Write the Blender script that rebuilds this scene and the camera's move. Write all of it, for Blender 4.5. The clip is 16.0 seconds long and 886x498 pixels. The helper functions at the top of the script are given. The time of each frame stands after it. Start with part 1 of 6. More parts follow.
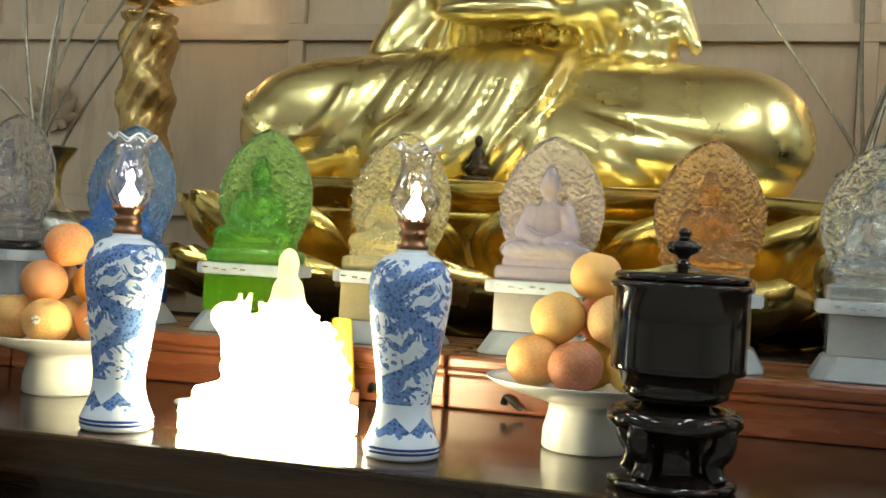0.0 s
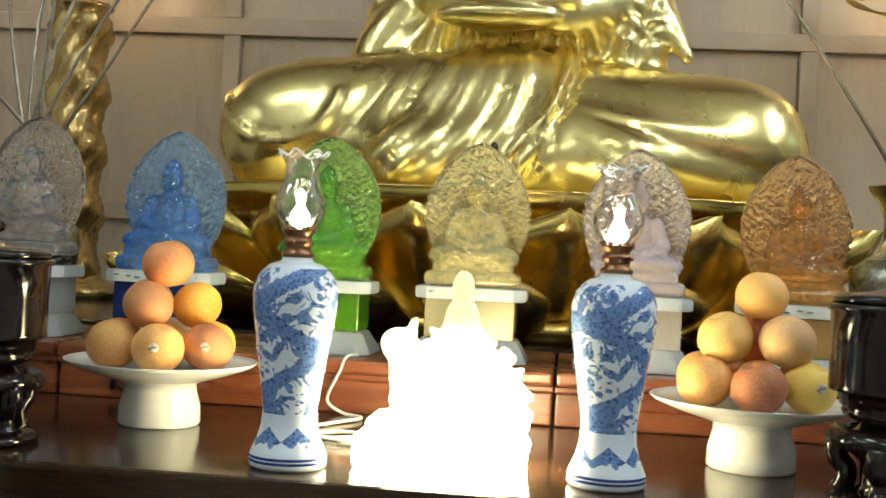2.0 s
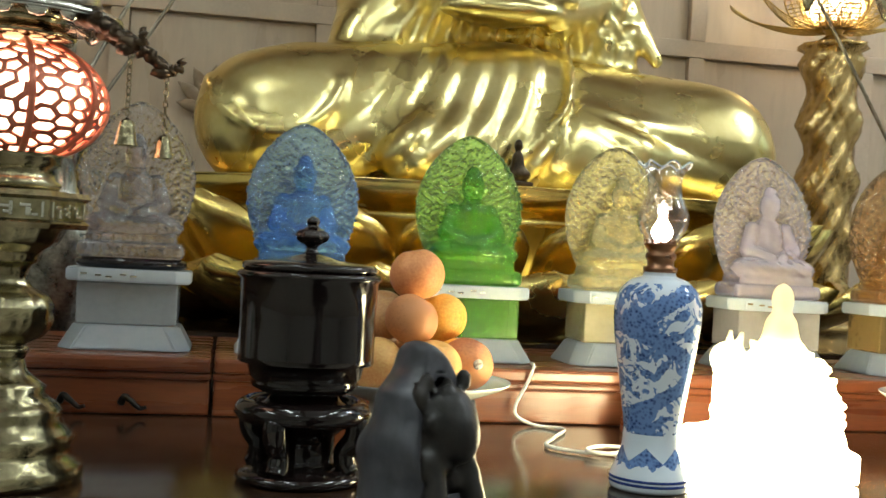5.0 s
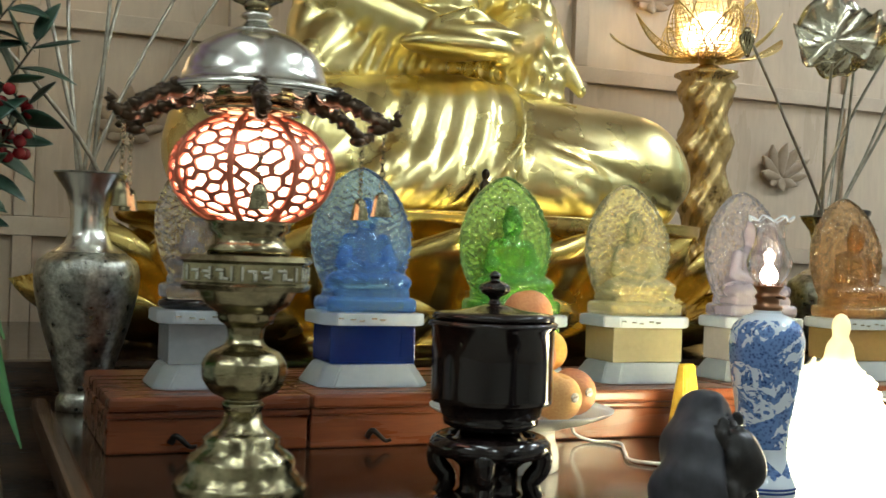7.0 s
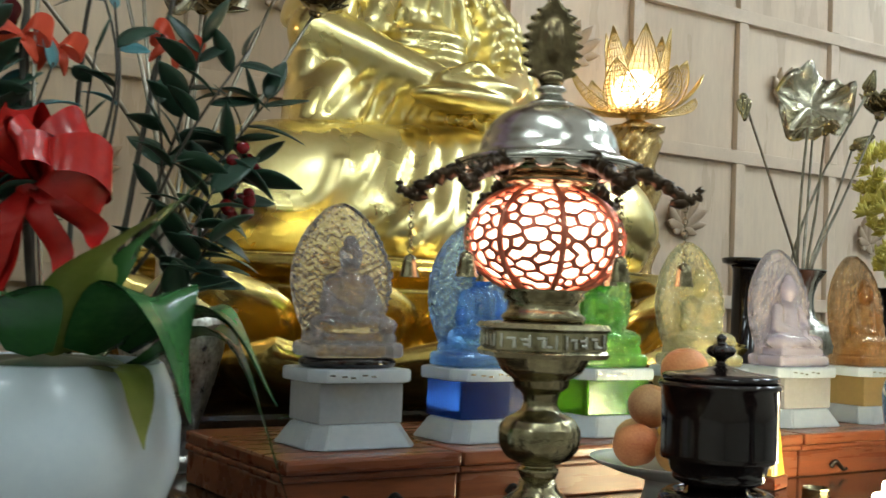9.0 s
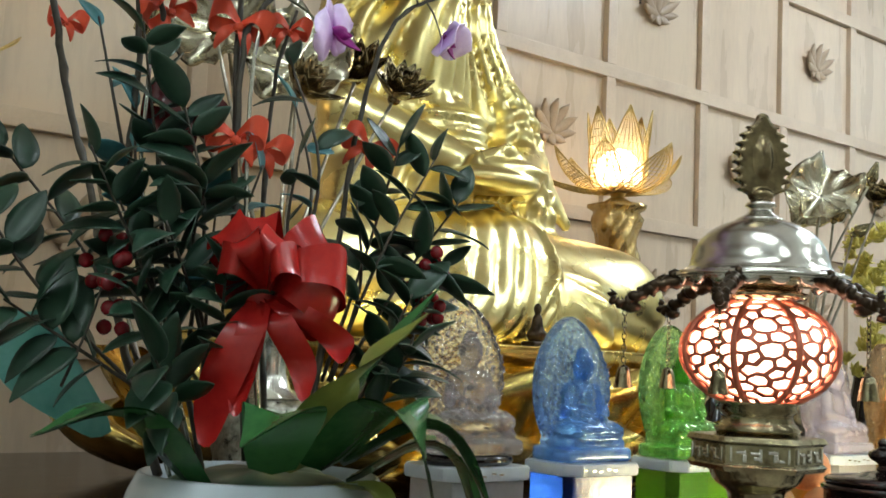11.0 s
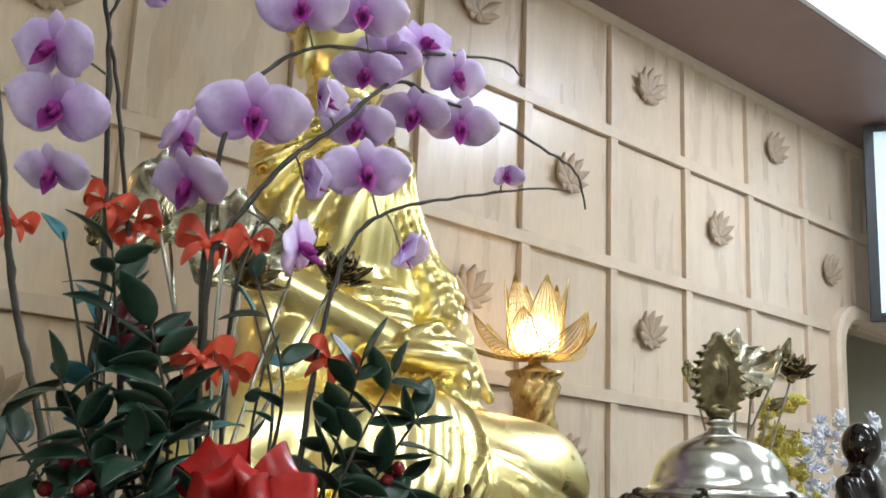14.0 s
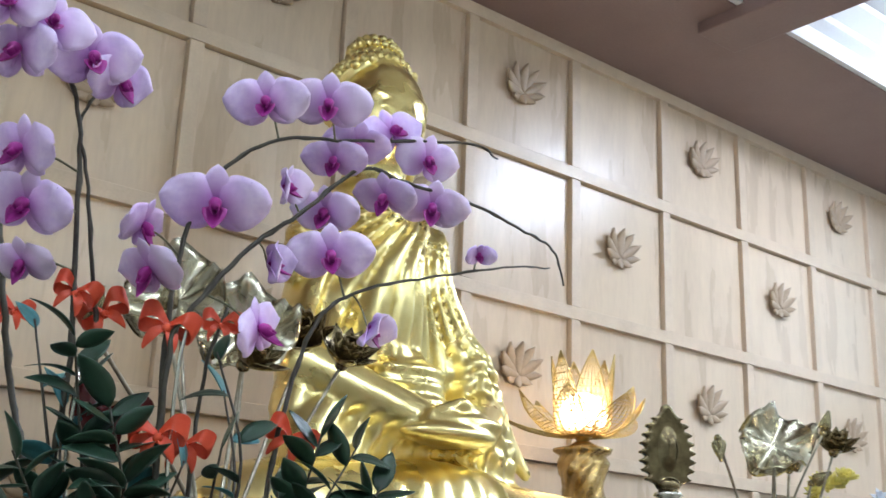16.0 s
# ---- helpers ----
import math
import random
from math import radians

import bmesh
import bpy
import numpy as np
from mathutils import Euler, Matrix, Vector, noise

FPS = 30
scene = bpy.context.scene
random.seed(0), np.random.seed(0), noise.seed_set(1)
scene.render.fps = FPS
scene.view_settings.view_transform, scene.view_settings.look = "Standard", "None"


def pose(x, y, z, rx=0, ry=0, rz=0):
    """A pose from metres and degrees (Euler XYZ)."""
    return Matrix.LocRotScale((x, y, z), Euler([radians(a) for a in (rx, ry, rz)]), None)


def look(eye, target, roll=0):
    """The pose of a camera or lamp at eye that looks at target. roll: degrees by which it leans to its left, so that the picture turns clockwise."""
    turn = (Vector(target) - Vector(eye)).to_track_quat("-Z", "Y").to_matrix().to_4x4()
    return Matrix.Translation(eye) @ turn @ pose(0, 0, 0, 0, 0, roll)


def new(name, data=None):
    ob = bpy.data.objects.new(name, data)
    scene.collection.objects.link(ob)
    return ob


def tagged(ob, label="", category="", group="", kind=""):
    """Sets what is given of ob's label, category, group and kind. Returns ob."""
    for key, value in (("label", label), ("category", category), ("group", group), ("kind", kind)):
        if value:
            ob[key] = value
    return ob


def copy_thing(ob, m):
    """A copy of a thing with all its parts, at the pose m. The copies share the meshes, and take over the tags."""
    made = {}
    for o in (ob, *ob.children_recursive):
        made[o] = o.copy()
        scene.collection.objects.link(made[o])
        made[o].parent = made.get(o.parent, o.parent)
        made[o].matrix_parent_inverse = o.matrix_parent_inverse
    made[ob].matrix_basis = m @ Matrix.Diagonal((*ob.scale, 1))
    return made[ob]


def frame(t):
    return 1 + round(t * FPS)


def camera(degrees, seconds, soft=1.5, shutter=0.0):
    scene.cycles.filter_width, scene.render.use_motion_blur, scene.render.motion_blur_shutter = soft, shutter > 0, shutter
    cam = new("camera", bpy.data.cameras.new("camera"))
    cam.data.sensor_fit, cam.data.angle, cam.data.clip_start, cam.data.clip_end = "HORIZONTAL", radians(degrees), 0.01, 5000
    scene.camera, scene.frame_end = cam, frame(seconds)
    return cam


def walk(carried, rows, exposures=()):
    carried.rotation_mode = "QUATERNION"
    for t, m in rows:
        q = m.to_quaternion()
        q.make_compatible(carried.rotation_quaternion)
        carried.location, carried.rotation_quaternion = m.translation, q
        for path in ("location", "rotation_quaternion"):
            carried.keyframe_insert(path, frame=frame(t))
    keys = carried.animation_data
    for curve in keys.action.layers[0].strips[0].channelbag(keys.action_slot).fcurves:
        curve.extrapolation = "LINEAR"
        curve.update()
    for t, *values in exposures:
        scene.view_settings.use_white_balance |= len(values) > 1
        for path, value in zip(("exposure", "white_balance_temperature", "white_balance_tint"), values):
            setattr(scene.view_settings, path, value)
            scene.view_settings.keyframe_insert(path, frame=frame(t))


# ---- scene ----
cam = camera(42.8, 16.0, shutter=0.4)
PATH = [
    (0, (0.021, 0.03, 1.401), (-0.524, 1.954, 1.406), 3.2),
    (0.5, (-0.09, 0.061, 1.397), (-0.558, 2.005, 1.402), 3.0),
    (1, (-0.199, 0.062, 1.414), (-0.585, 2.024, 1.42), 2.9),
    (1.5, (-0.336, 0.038, 1.414), (-0.646, 2.013, 1.42), 3.0),
    (2, (-0.495, -0.014, 1.417), (-0.713, 1.974, 1.424), 2.9),
    (2.5, (-0.634, -0.014, 1.403), (-0.751, 1.982, 1.409), 2.7),
    (3, (-0.761, 0.025, 1.397), (-0.81, 2.024, 1.402), 2.7),
    (3.5, (-0.889, 0.047, 1.419), (-0.859, 2.046, 1.422), 2.7),
    (4, (-1.036, 0.049, 1.416), (-0.915, 2.046, 1.421), 2.6),
    (4.2, (-1.124, 0.063, 1.413), (-0.952, 2.055, 1.42), 2.7),
    (6.3, (-1.715, 0.103, 1.430), (-1.055, 1.991, 1.433), 2.3),
    (6.5, (-1.778, 0.110, 1.438), (-1.084, 1.986, 1.446), 2.0),
    (7, (-1.956, 0.077, 1.466), (-1.183, 1.921, 1.478), 2.0),
    (7.5, (-2.092, 0.087, 1.456), (-1.231, 1.892, 1.476), 1.9),
    (8, (-2.228, 0.204, 1.459), (-1.29, 1.971, 1.498), 1.7),
    (8.5, (-2.368, 0.3, 1.48), (-1.339, 2.014, 1.543), 1.8),
    (9, (-2.537, 0.345, 1.484), (-1.425, 2.005, 1.571), 2.2),
    (9.2, (-2.606, 0.37, 1.491), (-1.463, 2.009, 1.585), 2.3),
    (11.3, (-2.885, 0.636, 1.541), (-1.603, 2.154, 1.768), 2.4),
    (11.5, (-2.887, 0.66, 1.547), (-1.597, 2.168, 1.798), 2.2),
    (12, (-2.919, 0.696, 1.562), (-1.61, 2.179, 1.854), 2.2),
    (12.5, (-2.949, 0.726, 1.572), (-1.613, 2.178, 1.899), 2.1),
    (13, (-2.956, 0.725, 1.592), (-1.595, 2.147, 1.947), 2.3),
    (13.5, (-2.968, 0.693, 1.61), (-1.599, 2.094, 2.01), 2.2),
    (14, (-2.963, 0.643, 1.623), (-1.596, 2.031, 2.077), 2.2),
    (14.5, (-2.943, 0.61, 1.629), (-1.585, 1.989, 2.129), 2.1),
    (15, (-2.917, 0.569, 1.62), (-1.577, 1.953, 2.157), 2.1),
    (15.5, (-2.892, 0.534, 1.622), (-1.588, 1.941, 2.187), 2.1),
    (16, (-2.865, 0.471, 1.617), (-1.641, 1.942, 2.198), 2.2),
]
walk(cam, [(t, look(eye, target, roll)) for t, eye, target, roll in PATH],
     [(0.0, 0.30, 6500, 10), (4.0, 0.30, 6500, 10), (6.5, 0.34, 6300, 11), (9.0, 0.38, 6200, 11), (12.5, 0.58, 6350, 15), (14.5, 0.70, 6050, 17), (16.0, 0.74, 5800, 18)])


# ---- light ----
world = bpy.data.worlds.new("world")
scene.world = world
world.use_nodes = True
world.node_tree.nodes["Background"].inputs[0].default_value = (0.8, 0.85, 1.0, 1)
world.node_tree.nodes["Background"].inputs[1].default_value = 0.05


# Coffer lamp follows the wall glare; unseen tubes added low to light the soffit.
LIGHTS = [(2.75, 2.15, 4.53, 0.7, 0.7), (-2.2, 0.7, 4.05, 0.16, 1.3), (0.7, 0.7, 4.05, 0.16, 1.3),
          (-2.2, -2.0, 4.05, 0.16, 1.3), (0.7, -2.0, 4.05, 0.16, 1.3), (3.2, 0.2, 4.05, 0.16, 1.3), (-4.6, 0.2, 4.05, 0.16, 1.3)]


# ---- materials ----
def material(name, colour=(0.8, 0.8, 0.8), rough=0.5, metal=0.0, **more):
    m = bpy.data.materials.new(name)
    m.use_nodes = True
    p = m.node_tree.nodes["Principled BSDF"]
    p.inputs["Base Color"].default_value = (*colour, 1)
    p.inputs["Roughness"].default_value = rough
    p.inputs["Metallic"].default_value = metal
    for k, v in more.items():
        p.inputs[k.replace("_", " ")].default_value = v
    return m


def vary(m, dark, light, scale=8.0, stretch=(1, 1, 1), bump=0.0, fine=80.0, rough=None, detail=6.0, per_object=0.0, lo=0.3, hi=0.7):
    """Two scales of noise between two colours, with a fine relief."""
    nt = m.node_tree
    n, l = nt.nodes, nt.links
    p = n["Principled BSDF"]
    co = n.new("ShaderNodeTexCoord")
    mp = n.new("ShaderNodeMapping")
    mp.inputs["Scale"].default_value = stretch
    l.new(co.outputs["Object"], mp.inputs[0])
    a = n.new("ShaderNodeTexNoise")
    a.inputs["Scale"].default_value, a.inputs["Detail"].default_value = scale, detail
    b = n.new("ShaderNodeTexNoise")
    b.inputs["Scale"].default_value, b.inputs["Detail"].default_value = fine, 3
    l.new(mp.outputs[0], a.inputs[0])
    l.new(mp.outputs[0], b.inputs[0])
    info = n.new("ShaderNodeObjectInfo")
    if per_object:
        off = n.new("ShaderNodeVectorMath")
        off.operation = "SCALE"
        off.inputs[0].default_value = (37, 11, 23)
        l.new(info.outputs["Random"], off.inputs["Scale"])
        l.new(off.outputs[0], mp.inputs["Location"])
    mix = n.new("ShaderNodeMath")
    mix.operation = "MULTIPLY_ADD"
    mix.inputs[1].default_value = 0.35
    l.new(b.outputs[0], mix.inputs[0])
    sc = n.new("ShaderNodeMath")
    sc.operation = "MULTIPLY"
    sc.inputs[1].default_value = 0.65
    l.new(a.outputs[0], sc.inputs[0])
    l.new(sc.outputs[0], mix.inputs[2])
    val = mix.outputs[0]
    if per_object:
        sh = n.new("ShaderNodeMath")
        sh.operation = "MULTIPLY_ADD"
        sh.inputs[1].default_value = per_object
        l.new(info.outputs["Random"], sh.inputs[0])
        l.new(val, sh.inputs[2])
        val = sh.outputs[0]
    r = n.new("ShaderNodeValToRGB")
    r.color_ramp.elements[0].position, r.color_ramp.elements[1].position = lo, hi
    r.color_ramp.elements[0].color, r.color_ramp.elements[1].color = (*dark, 1), (*light, 1)
    l.new(val, r.inputs[0])
    l.new(r.outputs[0], p.inputs["Base Color"])
    if rough:
        mr = n.new("ShaderNodeMapRange")
        mr.inputs["To Min"].default_value, mr.inputs["To Max"].default_value = rough
        l.new(a.outputs[0], mr.inputs[0])
        l.new(mr.outputs[0], p.inputs["Roughness"])
    if bump:
        bp = n.new("ShaderNodeBump")
        bp.inputs["Strength"].default_value, bp.inputs["Distance"].default_value = bump, 0.004
        l.new(mix.outputs[0], bp.inputs["Height"])
        l.new(bp.outputs[0], p.inputs["Normal"])
    return m


def emitter(name, colour, strength):
    m = material(name, colour, 0.5)
    p = m.node_tree.nodes["Principled BSDF"]
    p.inputs["Emission Color"].default_value = (*colour, 1)
    p.inputs["Emission Strength"].default_value = strength
    return m


M_PANEL = vary(material("panel_wood", rough=0.3), (0.53, 0.405, 0.295), (0.67, 0.53, 0.385), 2.2, (3.2, 3.2, 0.6), 0.05, 18, (0.22, 0.36), per_object=0.16)
M_RAIL = vary(material("rail_wood", rough=0.4), (0.55, 0.425, 0.31), (0.67, 0.535, 0.395), 3, (3, 3, 3), 0.05, 30, per_object=0.1)
M_PLAQUE = vary(material("carved_wood", rough=0.45), (0.32, 0.23, 0.15), (0.46, 0.34, 0.23), 12, bump=0.15)
M_BEAM = vary(material("beam_paint", rough=0.5), (0.21, 0.135, 0.125), (0.26, 0.17, 0.155), 3, bump=0.05)
M_WHITE = vary(material("white_paint", rough=0.6), (0.72, 0.73, 0.74), (0.8, 0.8, 0.8), 3, bump=0.05)
M_PLASTER = vary(material("wall_plaster", rough=0.8), (0.62, 0.62, 0.56), (0.72, 0.71, 0.65), 2, bump=0.1)
M_OLIVE = vary(material("niche_paint", rough=0.7), (0.46, 0.36, 0.12), (0.54, 0.43, 0.17), 3)
M_FLOOR = vary(material("floor_tile", rough=0.25), (0.36, 0.31, 0.26), (0.46, 0.41, 0.35), 3)
M_TABLE = vary(material("lacquered_table_wood", rough=0.12), (0.012, 0.007, 0.005), (0.05, 0.026, 0.014), 3, (0.6, 8, 8), 0.02, 40, (0.08, 0.2))
M_BOX = vary(material("orange_wood", rough=0.28), (0.10, 0.026, 0.013), (0.21, 0.062, 0.023), 4, (0.7, 8, 8), 0.04, 40, (0.2, 0.36), per_object=0.15)
M_EDGE = vary(material("brown_edge_wood", rough=0.25), (0.045, 0.022, 0.012), (0.12, 0.06, 0.03), 4, (8, 0.7, 8), 0.03, 40, (0.15, 0.3))
M_LION = vary(material("blackened_bronze", rough=0.4, metal=0.3), (0.006, 0.005, 0.005), (0.025, 0.02, 0.018), 30, bump=0.3)
M_IRON = vary(material("black_iron", rough=0.4, metal=0.8), (0.012, 0.011, 0.01), (0.04, 0.035, 0.03), 30)
M_GOLD = vary(material("gold_leaf", rough=0.2, metal=1.0), (0.83, 0.67, 0.25), (0.94, 0.80, 0.40), 5, bump=0.10, fine=40, rough=(0.20, 0.36))
M_PETAL_GOLD = vary(material("gold_petal_leaf", rough=0.25, metal=1.0), (0.66, 0.46, 0.11), (0.84, 0.64, 0.22), 6, bump=0.06, fine=40, rough=(0.16, 0.34), per_object=0.1)
M_BRONZE_DARK = vary(material("dark_bronze", rough=0.3, metal=0.9), (0.025, 0.018, 0.012), (0.10, 0.065, 0.04), 25, bump=0.2)
M_BRASS = vary(material("brass", rough=0.2, metal=1.0), (0.12, 0.095, 0.05), (0.50, 0.44, 0.27), 34, bump=0.6, fine=95, rough=(0.12, 0.3))
M_OLDBRASS = vary(material("darkened_brass", rough=0.25, metal=1.0), (0.10, 0.075, 0.04), (0.34, 0.27, 0.15), 40, bump=0.3)
M_LOTUSMETAL = vary(material("gilded_silver_leaf", rough=0.25, metal=1.0), (0.40, 0.35, 0.22), (0.66, 0.62, 0.50), 16, bump=0.4, rough=(0.16, 0.34))
M_SILVER = vary(material("silver", rough=0.22, metal=1.0), (0.55, 0.53, 0.46), (0.74, 0.72, 0.66), 14, bump=0.04, rough=(0.15, 0.3))
M_ROD = vary(material("tarnished_silver_rod", rough=0.35, metal=1.0), (0.20, 0.175, 0.13), (0.48, 0.44, 0.36), 30, bump=0.2)
M_SILVER_ENGRAVED = vary(material("engraved_silver", rough=0.28, metal=1.0), (0.10, 0.098, 0.08), (0.60, 0.58, 0.50), 48, bump=1.0, fine=130, rough=(0.2, 0.4))
M_BURNER = material("copper_burner", (0.24, 0.12, 0.065), 0.3, 1.0)
M_BLACK = vary(material("black_lacquer", rough=0.1), (0.006, 0.004, 0.004), (0.014, 0.008, 0.007), 8, rough=(0.06, 0.16))
M_PORCELAIN = material("white_porcelain", (0.78, 0.78, 0.76), 0.12)
M_BOWL = vary(material("bluish_white_porcelain", rough=0.15), (0.62, 0.70, 0.78), (0.70, 0.77, 0.83), 4, rough=(0.1, 0.2))
M_STICKER = vary(material("fruit_sticker", rough=0.4), (0.34, 0.24, 0.17), (0.72, 0.66, 0.55), 220, lo=0.42, hi=0.55)
M_FROST = vary(material("frosted_white_glass", rough=0.35, Transmission_Weight=0.38, IOR=1.4), (0.64, 0.72, 0.80), (0.78, 0.84, 0.89), 10, bump=0.1)

M_FROST_FOOT = vary(material("frosted_glass_foot", rough=0.3, Transmission_Weight=0.66, IOR=1.4), (0.60, 0.68, 0.76), (0.76, 0.82, 0.88), 10, bump=0.1)


def thin_glass():
    """A thin clear pane: see-through, with gloss that grows at grazing angles."""
    m = bpy.data.materials.new("thin_clear_glass")
    m.use_nodes = True
    n, l = m.node_tree.nodes, m.node_tree.links
    n.remove(n["Principled BSDF"])
    t, g, mix, lw, pw = n.new("ShaderNodeBsdfTransparent"), n.new("ShaderNodeBsdfGlossy"), n.new("ShaderNodeMixShader"), n.new("ShaderNodeLayerWeight"), n.new("ShaderNodeMath")
    t.inputs[0].default_value = (0.98, 0.96, 0.96, 1)
    g.inputs["Roughness"].default_value = 0.06
    lw.inputs[0].default_value = 0.5
    pw.operation = "MULTIPLY_ADD"
    pw.inputs[1].default_value, pw.inputs[2].default_value = 0.48, 0.05
    l.new(lw.outputs["Facing"], pw.inputs[0])
    l.new(pw.outputs[0], mix.inputs[0])
    l.new(t.outputs[0], mix.inputs[1])
    l.new(g.outputs[0], mix.inputs[2])
    l.new(mix.outputs[0], n["Material Output"].inputs[0])
    return m


def gauze():
    """Thin see-through gauze that scatters the lamp's light."""
    m = bpy.data.materials.new("gold_gauze")
    m.use_nodes = True
    n, l = m.node_tree.nodes, m.node_tree.links
    n.remove(n["Principled BSDF"])
    t, d, mix, net = n.new("ShaderNodeBsdfTransparent"), n.new("ShaderNodeBsdfTranslucent"), n.new("ShaderNodeMixShader"), n.new("ShaderNodeTexNoise")
    d.inputs[0].default_value = (0.97, 0.84, 0.56, 1)
    net.inputs["Scale"].default_value = 60
    mr = n.new("ShaderNodeMapRange")
    mr.inputs["To Min"].default_value, mr.inputs["To Max"].default_value = 0.10, 0.28
    l.new(net.outputs[0], mr.inputs[0])
    l.new(mr.outputs[0], mix.inputs[0])
    l.new(t.outputs[0], mix.inputs[1])
    l.new(d.outputs[0], mix.inputs[2])
    l.new(mix.outputs[0], n["Material Output"].inputs[0])
    return m


M_GAUZE = gauze()
M_GLASS = thin_glass()
M_TUBE = emitter("lamp_diffuser", (0.82, 0.96, 0.93), 23.0)
M_COFFER = emitter("coffer_lamp_diffuser", (0.82, 0.93, 1.0), 36.0)
M_FLAME = emitter("flame", (1.0, 0.78, 0.55), 55.0)


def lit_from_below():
    """Lit crystal: glow painted in by height for an unmodelled base lamp, most at the foot and least at the top figure.
    """
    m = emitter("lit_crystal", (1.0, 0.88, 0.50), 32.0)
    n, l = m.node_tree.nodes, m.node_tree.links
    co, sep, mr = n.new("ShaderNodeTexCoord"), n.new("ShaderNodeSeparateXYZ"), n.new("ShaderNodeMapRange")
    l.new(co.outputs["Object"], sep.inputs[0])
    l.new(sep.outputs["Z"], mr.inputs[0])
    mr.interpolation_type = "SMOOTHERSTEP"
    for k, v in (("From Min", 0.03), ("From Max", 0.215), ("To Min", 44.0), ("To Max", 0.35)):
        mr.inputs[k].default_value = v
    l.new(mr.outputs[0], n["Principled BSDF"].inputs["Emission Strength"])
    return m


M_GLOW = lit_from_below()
M_GLOBE = emitter("lit_globe", (1.0, 0.64, 0.44), 5.0)
M_LOTUSGLOW = emitter("lotus_bulb", (1.0, 0.82, 0.52), 11.0)
M_REDLATTICE = vary(material("red_copper_fretwork", rough=0.35, metal=0.5), (0.52, 0.13, 0.08), (0.68, 0.25, 0.15), 30)
M_STEM = vary(material("dark_stem", rough=0.5), (0.025, 0.018, 0.014), (0.06, 0.05, 0.03), 40)
M_PEDICEL = vary(material("green_stalk", rough=0.5), (0.10, 0.10, 0.05), (0.22, 0.20, 0.12), 40)
M_LEAF = vary(material("leaf_dark", rough=0.38), (0.006, 0.018, 0.013), (0.023, 0.062, 0.035), 14, bump=0.1, per_object=0.2)
M_LEAF2 = vary(material("leaf_broad", rough=0.25), (0.02, 0.09, 0.03), (0.05, 0.17, 0.05), 10, bump=0.1, per_object=0.25)
M_LEAFY = vary(material("leaf_yellow", rough=0.35), (0.16, 0.20, 0.03), (0.24, 0.28, 0.06), 10)
M_TEAL = vary(material("teal_wrap", rough=0.35), (0.08, 0.32, 0.28), (0.2, 0.5, 0.45), 12)
M_TEAL_LEAF = vary(material("leaf_teal", rough=0.35), (0.02, 0.10, 0.12), (0.08, 0.27, 0.30), 14, bump=0.1, per_object=0.3)
M_RIBBON = vary(material("red_satin", rough=0.22), (0.36, 0.010, 0.010), (0.52, 0.022, 0.016), 20)
M_RIBBON2 = vary(material("orange_red_ribbon", rough=0.35), (0.62, 0.05, 0.02), (0.74, 0.09, 0.03), 20)
M_MAROON = vary(material("maroon_satin", rough=0.25), (0.07, 0.006, 0.008), (0.14, 0.012, 0.014), 20)
M_BERRY = material("red_berry", (0.19, 0.006, 0.010), 0.15)
M_ORCHID = vary(material("orchid_petal", rough=0.5), (0.58, 0.38, 0.82), (0.84, 0.69, 0.97), 14, bump=0.08, fine=120, per_object=0.25)


def tint_from_heart(m, inner, r0, r1):
    """Deeper pigment near a blossom's heart."""
    n, l = m.node_tree.nodes, m.node_tree.links
    p = n["Principled BSDF"]
    was = p.inputs["Base Color"].links[0].from_socket
    co = [k for k in n if k.bl_idname == "ShaderNodeTexCoord"][0]
    ln, mr, mix = n.new("ShaderNodeVectorMath"), n.new("ShaderNodeMapRange"), n.new("ShaderNodeMix")
    ln.operation = "LENGTH"
    l.new(co.outputs["Object"], ln.inputs[0])
    l.new(ln.outputs["Value"], mr.inputs[0])
    mr.inputs["From Min"].default_value, mr.inputs["From Max"].default_value = r0, r1
    mix.data_type = "RGBA"
    l.new(mr.outputs[0], mix.inputs[0])
    mix.inputs[6].default_value = (*inner, 1)
    l.new(was, mix.inputs[7])
    l.new(mix.outputs[2], p.inputs["Base Color"])


tint_from_heart(M_ORCHID, (0.46, 0.16, 0.58), 0.006, 0.042)
M_LIP = vary(material("orchid_lip", rough=0.45), (0.26, 0.01, 0.20), (0.44, 0.04, 0.32), 60)
M_WHITEFLOWER = vary(material("white_flower", rough=0.6), (0.66, 0.68, 0.78), (0.82, 0.84, 0.9), 40)
M_CABLE = material("white_cable", (0.75, 0.73, 0.68), 0.4)
M_SCREEN = emitter("tv_screen", (0.62, 0.78, 0.82), 0.30)
M_PLASTIC = material("black_plastic", (0.02, 0.022, 0.025), 0.35)
M_CLOTH = vary(material("grey_hide", rough=0.4), (0.022, 0.022, 0.03), (0.075, 0.075, 0.09), 30, bump=0.2)
M_YELLOW = vary(material("amber_resin", rough=0.25, Transmission_Weight=0.2), (0.62, 0.38, 0.03), (0.78, 0.55, 0.08), 20)
M_YFLOWER = vary(material("yellow_foil", rough=0.3), (0.62, 0.52, 0.06), (0.75, 0.66, 0.18), 30, bump=0.3)
M_GILDGLASS = vary(material("gilded_glass_column", rough=0.2, metal=0.75), (0.46, 0.28, 0.085), (0.78, 0.56, 0.25), 16, bump=0.7, fine=60, rough=(0.12, 0.32))
M_FILIGREE = vary(material("gold_filigree", rough=0.3, metal=1.0), (0.6, 0.42, 0.13), (0.8, 0.6, 0.25), 30)


